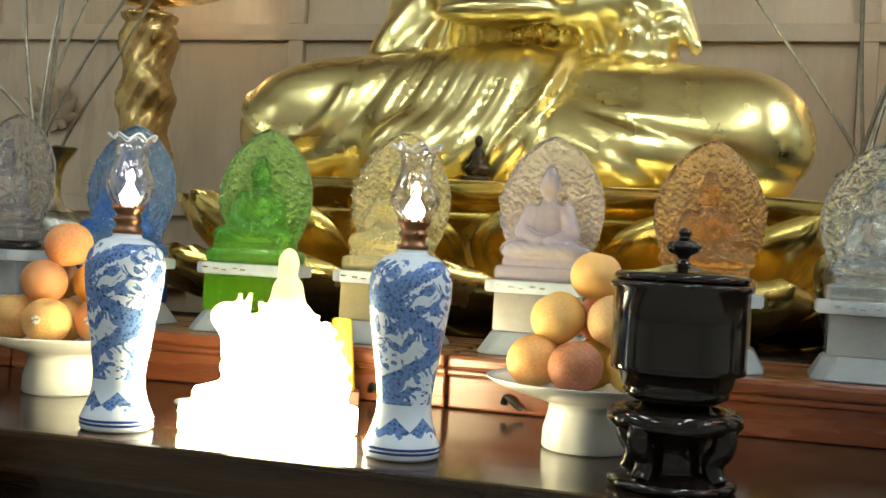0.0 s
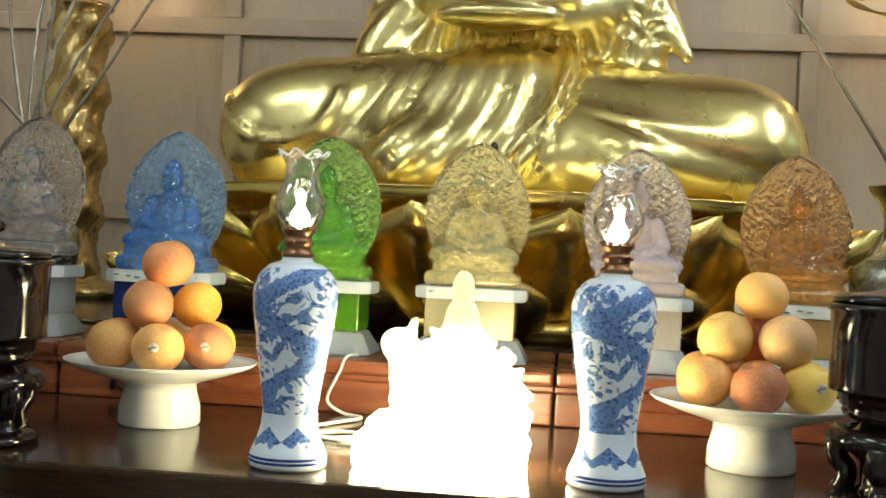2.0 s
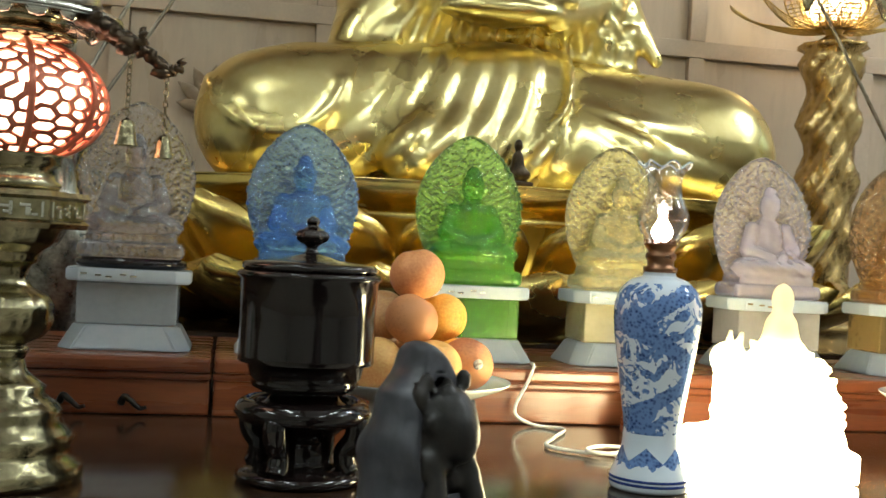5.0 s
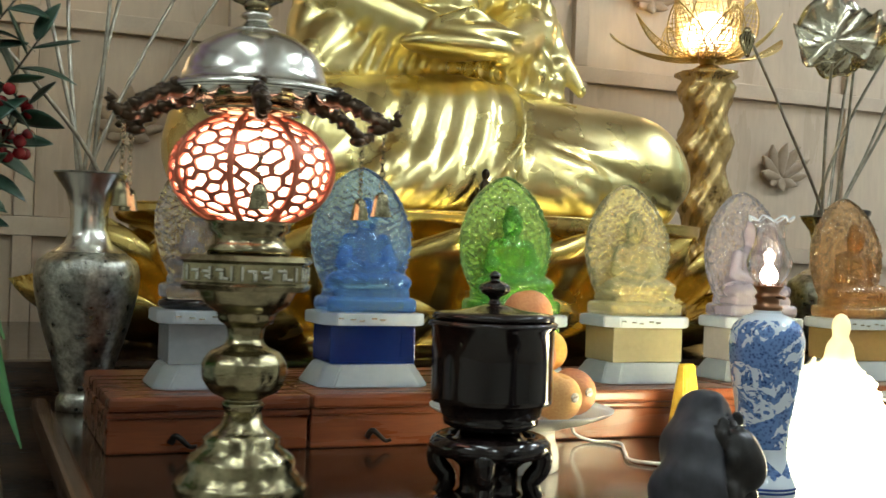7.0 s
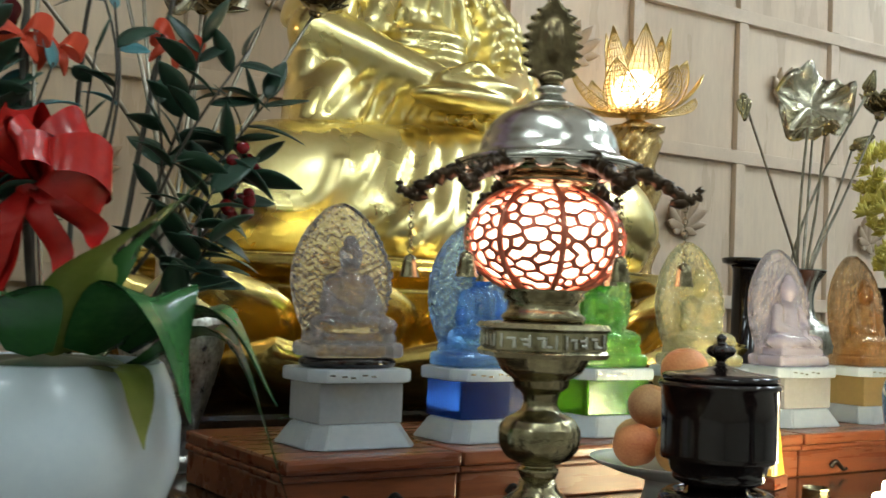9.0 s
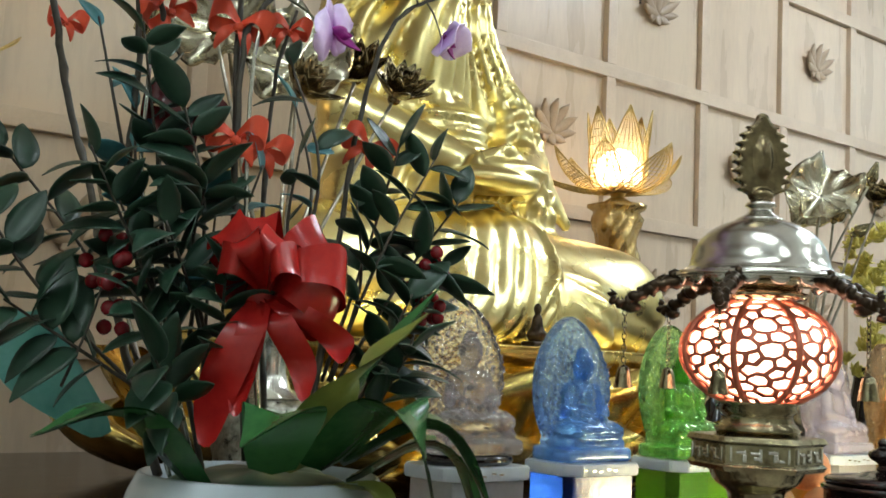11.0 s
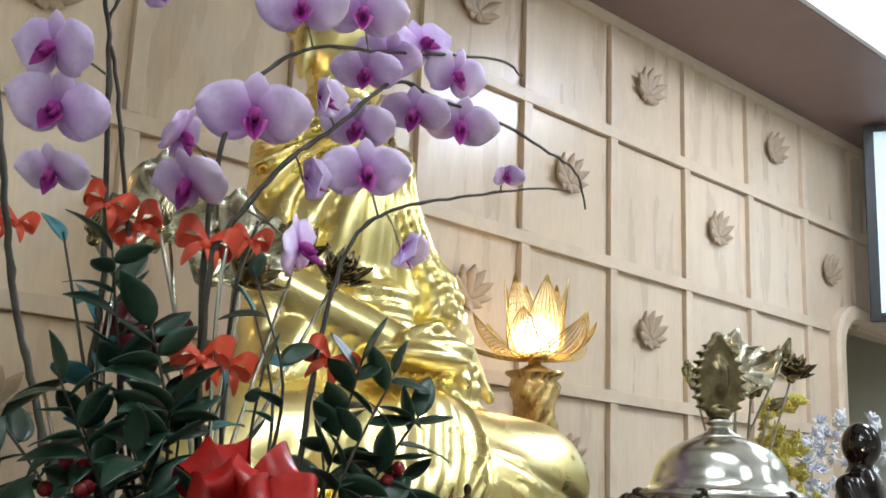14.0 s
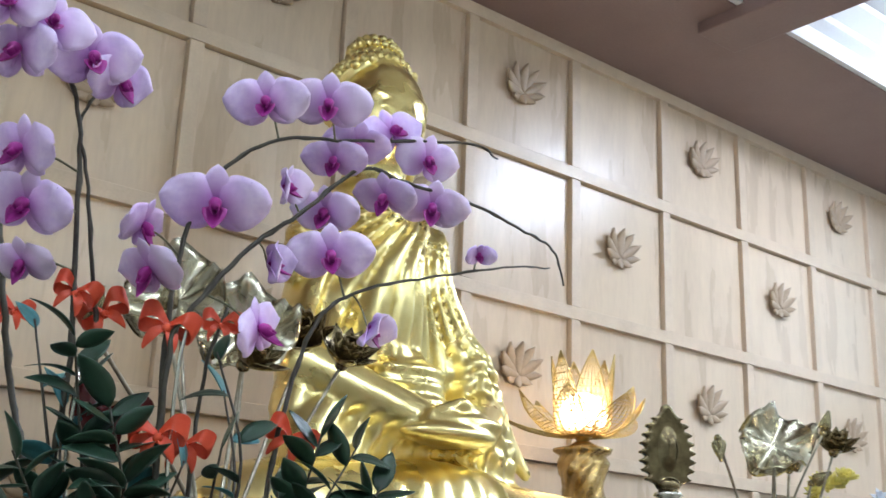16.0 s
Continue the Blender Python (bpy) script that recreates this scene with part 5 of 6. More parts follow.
def column_mesh():
    def tw(a, k):
        return 1 + 0.10 * math.sin(2 * a + k * 30) + 0.05 * math.sin(9 * a - k * 60) + 0.03 * math.sin(17 * a + k * 90), 0
    prof = [(0.0, 0.17), (0.03, 0.17), (0.05, 0.12)] + [(0.05 + 0.0165 * q, 0.094 + 0.008 * math.sin(q * 0.5)) for q in range(1, 56)] + [(0.985, 0.085), (1.0, 0.11), (1.015, 0.11), (1.025, 0.06), (1.045, 0.03)]
    return lathe("column", prof, M_GILDGLASS, 60, wave=tw, refine=False)


def net_petal(length, width, curl, cup):
    """An open wire petal: rim, midrib and a fine net of veins."""
    def at(u, v):
        w = width / 2 * math.sin(math.pi * min(1, 0.12 + 0.88 * u) ** 0.9) ** 0.8 if u < 1 else 0
        r = 0.035 + length * (math.sin(u * 1.25) * curl)
        return (r - cup * w * v * v * 6, w * v, length * (1 - math.cos(u * 1.35)) * (1.6 - curl) + 0.01 * u)
    items = [(tube("w", [at(u, s) for u in np.linspace(0, 1, 9)], 0.0032, M_FILIGREE, sides=5, per=2), Matrix.Identity(4)) for s in (-1, 1)]
    for v in (-0.66, -0.33, 0, 0.33, 0.66):
        items.append((tube("w", [at(u, v) for u in np.linspace(0, 1, 7)], 0.0019, M_FILIGREE, sides=4, per=2), Matrix.Identity(4)))
    for u in np.linspace(0.1, 0.95, 16):
        items.append((tube("w", [at(u, v) for v in (-1, -0.5, 0, 0.5, 1)], 0.0016, M_FILIGREE, sides=4, per=1), Matrix.Identity(4)))
    return join_meshes("wire_petal", items, M_FILIGREE)


def petal_film(length, width, curl, cup):
    """The thin gauze stretched between a petal's wires."""
    vs, fs = [], []
    nu, nv = 11, 5
    for s in (0, 1):
        for i in range(nu):
            u = 0.02 + 0.95 * i / (nu - 1)
            w = 0.96 * width / 2 * math.sin(math.pi * min(1, 0.12 + 0.88 * u) ** 0.9) ** 0.8
            for j in range(nv):
                v = 2 * j / (nv - 1) - 1
                r = 0.033 + length * (math.sin(u * 1.25) * curl)
                vs.append((r - cup * w * v * v * 6 - 0.0015 * s, w * v, length * (1 - math.cos(u * 1.35)) * (1.6 - curl) + 0.01 * u))
    N = nu * nv
    for i in range(nu - 1):
        for j in range(nv - 1):
            a, b, c, d = i * nv + j, i * nv + j + 1, (i + 1) * nv + j + 1, (i + 1) * nv + j
            fs += [(a, b, c, d), (N + d, N + c, N + b, N + a)]
    return mesh_from("gauze", vs, fs, M_GAUZE)


COLM = column_mesh()
FILM_IN = petal_film(0.34, 0.17, 0.32, 0.015)
PET_IN, PET_MID, PET_OUT = net_petal(0.34, 0.17, 0.32, 0.015), net_petal(0.30, 0.17, 0.86, 0.02), net_petal(0.34, 0.15, 1.15, 0.015)
BULB = lathe("bulb", [(0.02, 0.02), (0.03, 0.05), (0.06, 0.088), (0.10, 0.108), (0.14, 0.106), (0.18, 0.086), (0.21, 0.055), (0.228, 0.022), (0.232, 0.002)], M_LOTUSGLOW, 32)
for cx in (0.680, -2.215):
    lt = thing("lotus_column_lamp", "gilded twisted column with a lit wire lotus lamp on top", "lamp", pose(cx, 3.76, 1.2015), "pair of lotus lamps")
    put("column", COLM, lt)
    hd = put("lamp_cup", lathe("lamp_cup", [(1.045, 0.028), (1.06, 0.03), (1.07, 0.05), (1.078, 0.075), (1.085, 0.07)], M_FILIGREE, 32, refine=False), lt)
    put("bulb", BULB, lt, pose(0, 0, 1.055) @ Matrix.Diagonal((0.92, 0.92, 0.86, 1)), "glowing frosted bulb")
    for k in range(6):
        pin = put("petal", PET_IN, lt, pose(0, 0, 1.065, 0, 0, 60 * k), "gold wire petal")
        put("gauze", FILM_IN, pin, None, "thin pale gold gauze")
        put("petal", PET_MID, lt, pose(0, 0, 1.065, 0, 0, 60 * k + 30), "gold wire petal")
        if k % 2 == 0:
            put("petal", PET_OUT, lt, pose(0, 0, 1.065, 0, 0, 60 * k + 8), "gold wire petal")

# ---- silver vases with silver lotus bouquets ----
SV = lathe("vase", [(0.0, 0.052), (0.01, 0.054), (0.025, 0.052), (0.035, 0.046), (0.05, 0.049), (0.10, 0.064), (0.17, 0.086), (0.24, 0.102), (0.275, 0.105), (0.305, 0.098), (0.325, 0.070), (0.34, 0.045), (0.37, 0.036), (0.41, 0.036), (0.445, 0.046), (0.47, 0.064), (0.482, 0.072), (0.486, 0.073), (0.482, 0.066), (0.468, 0.055), (0.44, 0.001)], M_SILVER_ENGRAVED, 48)
SVN = shell("neck_sleeve", [(0.322, 0.077), (0.327, 0.071), (0.341, 0.047), (0.37, 0.0378), (0.41, 0.0378), (0.445, 0.048), (0.47, 0.0658), (0.482, 0.0735)], M_SILVER, 48)


def lotus_leaf(r):
    vs, fs = [], []
    nr, na = 8, 48
    for s in (0, 1):
        for i in range(nr):
            u = i / (nr - 1)
            for j in range(na):
                a = 2 * math.pi * j / na
                rr = r * u * (1 + 0.05 * math.sin(5 * a + 1) * u)
                z = 0.34 * r * u * u + 0.30 * r * u**3 * math.sin(4 * a + 0.5) + 0.14 * r * u * u * math.sin(9 * a) + 0.05 * r * u * math.sin(15 * a + 9 * u) + 0.012 * r * abs(math.sin(9 * a)) * u
                vs.append((rr * math.cos(a), rr * math.sin(a), z - 0.0025 * s))
    N = nr * na
    for i in range(nr - 1):
        for j in range(na):
            k = (j + 1) % na
            a, b, c, d = i * na + j, i * na + k, (i + 1) * na + k, (i + 1) * na + j
            fs += [(a, d, c, b), (N + a, N + b, N + c, N + d)]
    for j in range(na):
        k = (j + 1) % na
        a, b = (nr - 1) * na + j, (nr - 1) * na + k
        fs.append((a, N + a, N + b, b))
    return mesh_from("lotus_leaf", vs, fs, M_LOTUSMETAL)


def lotus_flower(r, openness, mat, rows=3, n=7):
    items = []
    for q in range(rows):
        pm = blade("petal", r * (1.0 - 0.1 * q), r * 0.55, mat, -0.25, 0.45, thick=0.002, nu=7, nv=5)
        for k in range(n):
            items.append((pm, pose(0, 0, 0, 0, 0, 360 * (k + 0.5 * (q % 2)) / n) @ pose(0.01 * r, 0, 0, 0, -(openness + (80 - openness) * q / rows), 0)))
    return ball("heart", r * 0.16, mat, 2), items


def put_flower(name, head, parent, m):
    o = put(name, head[0], parent, m)
    for pm, pmx in head[1]:
        put("petal", pm, o, pmx)
    return o


LEAF_S, LFLOW, LBUD = lotus_leaf(0.112), lotus_flower(0.10, 25, M_OLDBRASS), lotus_flower(0.075, 72, M_BRASS, 2, 6)


def bouquet(name, at, heads, seed):
    bq = thing(name, "tall engraved silver vase with a bouquet of silver lotus leaves", "vase", pose(*at), "pair of silver vases")
    put("vase", SV, bq, None, "engraved silver vase")
    put("neck_sleeve", SVN, bq, None, "polished silver neck")
    rg = random.Random(seed)
    for kind, (x, y, z), tilt, turn in heads:
        p = Vector((x, y, z)) - Vector(at)
        rx, ry = rg.uniform(-0.03, 0.03), rg.uniform(-0.03, 0.03)
        put("stem", tube("stem", [(rx * 0.4, ry * 0.4, 0.30), (rx, ry, 0.48), (p.x * 0.45 + rx, p.y * 0.45 + ry, 0.48 + (p.z - 0.48) * 0.5), tuple(p)], 0.0052, M_ROD, 0.0038, 8), bq)
        mm = Matrix.Translation(p) @ pose(0, 0, 0, tilt, 0, turn)
        if kind == "leaf":
            put("lotus_leaf", LEAF_S, bq, mm)
        else:
            put_flower("lotus_" + kind, {"flower": LFLOW, "bud": LBUD}[kind], bq, mm)


bouquet("silver_vase", (0.23, 2.55, TZ), [("leaf", (0.19, 2.50, 2.09), 62, -38), ("bud", (-0.10, 2.50, 2.08), 165, -30), ("flower", (0.52, 2.50, 2.10), 40, -40), ("bud", (0.40, 2.46, 2.15), 20, 0),
                                           ("leaf", (0.36, 2.62, 2.10), 70, -50), ("bud", (0.46, 2.55, 2.00), 60, 30), ("bud", (0.26, 2.5, 2.02), 45, 10)], 3)
bouquet("silver_vase", (-1.73, 2.50, TZ), [("leaf", (-1.64, 2.60, 2.14), 68, -35), ("flower", (-1.49, 2.60, 2.14), 55, -40), ("leaf", (-1.78, 2.66, 2.20), 74, -45), ("flower", (-1.42, 2.55, 2.10), 45, -10), ("bud", (-2.12, 2.30, 2.03), 30, 0), 
                                           ("flower", (-1.70, 2.50, 2.05), 50, 20), ("bud", (-1.86, 2.55, 2.14), 12, 0)], 4)

# yellow and white flowers and a dark figure beside the far vase
yb = thing("yellow_bouquet", "bunch of yellow foil flowers in a dark vase", "flowers", pose(0.86, 2.72, 1.126))
put("vase", lathe("vase", [(0, 0.06), (0.02, 0.062), (0.10, 0.09), (0.24, 0.10), (0.36, 0.06), (0.42, 0.05), (0.45, 0.065)], M_BLACK, 32), yb)
rg = random.Random(11)
tuft = lotus_flower(0.05, 30, M_YFLOWER, 3, 6)
for k in range(64):
    h = rg.uniform(0.42, 0.93)
    r = 0.125 * (1 - (h - 0.42) * 1.1) * math.sqrt(rg.random())
    a = rg.uniform(0, 6.28)
    put_flower("bloom", tuft, yb, pose(r * math.cos(a), r * math.sin(a), h, rg.uniform(-60, 60), rg.uniform(-60, 60), rg.uniform(0, 360)))
wb = thing("white_bouquet", "bunch of small white blossoms in a dark vase", "flowers", pose(1.58, 2.82, 1.126))
put("vase", lathe("vase", [(0, 0.07), (0.02, 0.07), (0.12, 0.11), (0.28, 0.11), (0.42, 0.06), (0.48, 0.08)], M_BLACK, 32), wb)
tuft2 = lotus_flower(0.045, 15, M_WHITEFLOWER, 2, 5)
for k in range(90):
    d = Vector((rg.gauss(0, 1), rg.gauss(0, 1), rg.gauss(0, 0.9))).normalized() * rg.uniform(0.15, 0.26)
    put_flower("bloom", tuft2, wb, pose(d.x * 1.1, d.y, 0.72 + d.z, rg.uniform(-90, 90), rg.uniform(-90, 90), rg.uniform(0, 360)))


def figure(X, Y, Z):
    a = blend(egg(X, Y, Z, (0, 0, 0.10), (0.13, 0.10, 0.10)), egg(X, Y, Z, (0, 0, 0.26), (0.095, 0.08, 0.15)), 0.05)
    a = blend(a, capsule(np.abs(X), Y, Z, (0.09, 0, 0.33), (0.10, -0.06, 0.20), 0.04, 0.035), 0.03)
    return blend(a, egg(X, Y, Z, (0, -0.01, 0.47), (0.065, 0.065, 0.075)), 0.02)


dk = thing("figure_plinth", "dark wooden plinth under a black figure", "plinth", pose(0.74, 2.38, 1.126))
put("block", box_mesh("block", (0.22, 0.22, 0.30), M_BLACK, 0.01, (0, 0, 0.15)), dk)
tagged(put("dark_figure", surface("dark_figure", figure, (-0.16, -0.13, -0.01), (0.16, 0.13, 0.56), 0.01, M_BLACK), None, pose(0.74, 2.38, 1.4265)), "black polished seated figure on a plinth", "statuette")

# ---- orchid arrangement in a white bowl ----
OC = (-2.165, 1.80)
orch = thing("orchid_arrangement", "white bowl of purple orchids with dark leaves and red ribbons", "flower arrangement", pose(OC[0], OC[1], TZ))


def rel(x, y, z):
    return (x - OC[0], y - OC[1], z - TZ)


BOWL = [(0.0, 0.075), (0.006, 0.085), (0.02, 0.10), (0.07, 0.140), (0.13, 0.160), (0.19, 0.160), (0.24, 0.146), (0.262, 0.136)]
put("bowl", shell("bowl", [(0.0, 0.001)] + BOWL + [(0.264, 0.132), (0.24, 0.136), (0.20, 0.148), (0.20, 0.001)], M_BOWL, 64), orch, pose(0.010, 0.0, 0) @ Matrix.Diagonal((1.06, 1.06, 1.0, 1)), "round white porcelain bowl")
put("moss", lathe("moss", [(0.20, 0.147), (0.235, 0.135), (0.262, 0.09), (0.27, 0.001)], M_LEAF, 32, wave=lambda a, k: (1 + 0.05 * math.sin(7 * a), 0.012 * math.sin(5 * a) * (1 - k))), orch, pose(0.010, 0, 0) @ Matrix.Diagonal((0.94, 0.94, 1, 1)))
rg = random.Random(21)

# flower stems
Y0 = 1.85
STEMS = [
    ([(-2.17, 1.80, 1.40), (-2.19, 1.84, 1.70), (-2.187, Y0, 1.91), (-2.168, Y0, 1.965), (-2.081, Y0, 2.081), (-2.0, Y0, 2.153), (-1.892, Y0, 2.255), (-1.80, Y0, 2.256), (-1.663, 1.84, 2.251), (-1.562, 1.83, 2.229), (-1.49, 1.82, 2.205), (-1.46, 1.82, 2.145)], 0.0062, 0.0022),
    ([(-2.16, 1.83, 1.40), (-2.185, 1.86, 1.80), (-2.178, 1.87, 2.051), (-2.13, 1.87, 2.185), (-2.041, 1.86, 2.264), (-1.917, Y0, 2.296), (-1.668, Y0, 2.364), (-1.60, Y0, 2.354)], 0.0055, 0.0022),
    ([(-2.08, 1.82, 1.40), (-2.03, 1.84, 1.70), (-2.0, Y0, 1.862), (-1.956, Y0, 1.995), (-1.878, Y0, 2.058), (-1.744, Y0, 2.107), (-1.567, 1.84, 2.161), (-1.477, 1.84, 2.177)], 0.0055, 0.0018),
    ([(-2.23, 1.85, 1.38), (-2.29, 1.92, 1.70), (-2.29, 1.93, 1.90), (-2.305, 1.93, 2.07), (-2.322, 1.93, 2.23), (-2.37, 1.91, 2.31), (-2.44, 1.86, 2.33)], 0.0062, 0.003),
    ([(-2.20, 1.86, 1.38), (-2.25, 1.92, 1.70), (-2.255, 1.93, 1.91), (-2.275, 1.93, 2.02), (-2.30, 1.93, 2.15), (-2.32, 1.93, 2.23), (-2.29, 1.93, 2.30)], 0.005, 0.0025),
    ([(-2.25, 1.88, 1.38), (-2.225, 2.12, 1.62), (-2.205, 2.27, 1.78), (-2.230, 2.31, 1.905), (-2.262, 2.31, 2.041), (-2.305, 2.31, 2.25), (-2.355, 2.31, 2.48)], 0.0078, 0.0062),
    ([(-2.11, 1.86, 1.38), (-2.10, 1.92, 1.65), (-2.08, 1.95, 1.90), (-2.05, 1.95, 2.02)], 0.005, 0.003),
]
for pts, r0, r1 in STEMS:
    put("stem", tube("stem", [rel(*p) for p in pts], r0 * 0.78, M_STEM, r1 * 0.85, 8, 7, 0.30), orch, None, "dark woody flower stem")
for pts in (STEMS[0][0][:4], STEMS[3][0][:3], STEMS[5][0][:3]):
    put("stake", tube("stake", [rel(p[0] + 0.012, p[1] - 0.008, p[2]) for p in pts], 0.003, M_SILVER, 0.003, 6, 3), orch, None, "thin clear support stake")


# blossoms: two round petals, three sepals, a magenta lip
def blossom_mesh(open_=1.0):
    big = blade("p", 0.064, 0.066, M_ORCHID, 0.14, -0.22, thick=0.0008, nu=11, nv=9, fat=0.70, wave=0.25, blunt=0.55)
    sep = blade("s", 0.046, 0.032, M_ORCHID, 0.22, -0.2, thick=0.0008, nu=9, nv=5, fat=0.75, blunt=0.6)
    items = []
    for ang, me, lift in ((8, big, 0.004), (172, big, 0.004), (90, sep, 0.0), (218, sep, 0.0), (322, sep, 0.0)):
        items.append((me, pose(0, 0, lift, 0, 0, ang) @ pose(0.002, 0, 0, 0, -10 - 60 * (1 - open_), 0)))
    return join_meshes("petals", items, M_ORCHID)


def lip_mesh():
    me = blade("l", 0.030, 0.022, M_LIP, -0.45, 0.5, thick=0.001, nu=7, nv=5)
    side = blade("l", 0.018, 0.014, M_LIP, -0.5, 0.5, thick=0.001, nu=6, nv=5)
    items = [(me, pose(0, 0, 0.004, 0, -35, -90)), (side, pose(0, 0, 0.004, 0, -50, 205)), (side, pose(0, 0, 0.004, 0, -50, -25)), (ball("c", 0.006, M_LIP, 2, (1, 1, 1.5)), Matrix.Translation((0, 0.003, 0.009)))]
    return join_meshes("lip", items, M_LIP)


BLO, BLO2, LIPM = blossom_mesh(), blossom_mesh(0.45), lip_mesh()
WAYS = [Vector(q) for pts, r0, r1 in STEMS for q in spline([rel(*p) for p in pts], 6)]
EYE0 = Vector((-2.92, 0.55, 1.75))


def blossom(x, y, z, size=1.0, yaw=0, pitch=0, roll=0, closed=False):
    p = Vector(rel(x, y, z))
    d = (EYE0 - Vector((x, y, z))).normalized()
    q = d.to_track_quat("Z", "Y").to_matrix().to_4x4()
    m = Matrix.Translation(p) @ q @ pose(0, 0, 0, pitch, yaw, roll) @ Matrix.Diagonal((size, size, size, 1))
    o = put("blossom", BLO2 if closed else BLO, orch, m, "lilac moth-orchid blossom")
    near = min(WAYS, key=lambda w: (w - p).length)
    back = p - d * 0.004
    if (near - back).length > 0.006:
        put("pedicel", tube("pedicel", [tuple(near), tuple((near + back) / 2 - d * 0.012 + Vector((0, 0, 0.008))), tuple(back)], 0.0018, M_PEDICEL, 0.0014, 6, 4), orch, None, "thin green flower stalk")
    put("lip", LIPM, o, Matrix.Diagonal((1.3, 1.3, 1.3, 1)), "magenta lip")


for x, y, z, s, yw, pt, rl, cl in (
        (-2.075, 1.845, 2.309, 1.0, -8, 8, 4, 0), (-1.965, 1.845, 2.341, 1.05, 0, 5, -2, 0), (-1.828, 1.86, 2.337, 0.95, 35, -10, 10, 0), (-1.892, 1.87, 2.300, 0.9, 20, 20, -8, 0),
        (-1.930, 1.87, 2.265, 0.85, -15, 20, 6, 0), (-1.754, 1.86, 2.310, 0.95, 30, 10, -12, 0), (-1.833, 1.86, 2.225, 0.9, -25, 25, 5, 0), (-1.738, 1.86, 2.232, 1.0, 12, 15, -5, 0),
        (-1.94, 1.87, 2.175, 0.9, -20, 20, 8, 0), (-2.146, 1.84, 2.129, 1.18, 0, 6, -3, 0), (-1.944, 1.845, 2.098, 1.05, 8, 4, 2, 0), (-2.034, 1.85, 2.185, 0.8, 62, 10, 12, 1),
        (-2.224, 1.85, 2.017, 1.0, -48, 25, 14, 0), (-2.25, 1.85, 2.075, 0.85, 62, 5, -10, 0), (-2.042, 1.86, 2.064, 0.85, 70, 20, 20, 1), (-2.069, 1.83, 1.958, 1.0, 58, 40, 30, 0),
        (-1.863, 1.85, 2.003, 0.85, 66, 35, 5, 1), (-1.650, 1.838, 2.164, 0.5, 20, 20, 0, 1),
        (-2.405, 1.89, 2.150, 1.0, -45, 10, 10, 0), (-2.383, 1.91, 2.085, 1.05, -25, 8, -4, 0), (-2.365, 1.94, 2.015, 0.8, -35, 25, 8, 0), (-2.335, 1.88, 2.303, 1.05, 15, -8, 0, 0),
        (-2.285, 1.90, 2.290, 0.95, 45, 0, -14, 0), (-2.43, 1.88, 2.28, 1.0, -40, -10, 5, 0), (-2.46, 1.86, 2.33, 0.9, -10, -20, 10, 0), (-2.40, 1.87, 2.33, 0.9, 10, -25, -10, 0)):
    blossom(x, y, z, s * 1.04, yw * 1.1, pt + rg.uniform(-6, 12), rl + rg.uniform(-8, 8), cl)

# leafy sprigs
LEAFM = [blade("leaf", 0.076, 0.035, M_LEAF, 0.25, 0.15, fat=0.8), blade("leaf", 0.068, 0.032, M_LEAF, -0.1, 0.25, fat=0.85), blade("leaf", 0.084, 0.034, M_LEAF, 0.4, 0.1, fat=0.8)]
TEALM = [blade("leaf", 0.072, 0.046, M_TEAL_LEAF, 0.2, 0.2, fat=0.85, blunt=0.6), blade("leaf", 0.064, 0.030, M_TEAL_LEAF, 0.3, 0.2, fat=0.8)]


def sprig(base, tip, n, size, bend=0.1, kinds=LEAFM):
    b, t = Vector(rel(*base)), Vector(rel(*tip))
    mid = (b + t) / 2 + Vector((rg.uniform(-1, 1), rg.uniform(-1, 1), 0.3)) * bend * (t - b).length
    pts = [tuple(b), tuple(mid), tuple(t)]
    sp = put("sprig", tube("sprig", pts, 0.003, M_STEM, 0.0015, 6, 5), orch)
    way = spline(pts, 12)
    for k in range(n):
        u = 0.42 + 0.58 * k / max(1, n - 1)
        i = min(len(way) - 2, int(u * (len(way) - 1)))
        p, d = Vector(way[i]), (Vector(way[i + 1]) - Vector(way[i])).normalized()
        side = d.cross(Vector((rg.uniform(-0.5, 0.5), -0.9, 0.25))).normalized() * (1 if k % 2 else -1)
        aim = (d * (0.55 if k < n - 1 else 3) + side + Vector((rg.uniform(-0.3, 0.3), rg.uniform(-0.5, 0.2), rg.uniform(-0.2, 0.3)))).normalized()
        q = aim.to_track_quat("X", "Z").to_matrix().to_4x4()
        s = size * rg.uniform(0.75, 1.15)
        put("leaf", rg.choice(kinds), sp, Matrix.Translation(p) @ q @ pose(0, 0, 0, rg.uniform(-50, 50), 0, 0) @ Matrix.Diagonal((s, s, s, 1)))


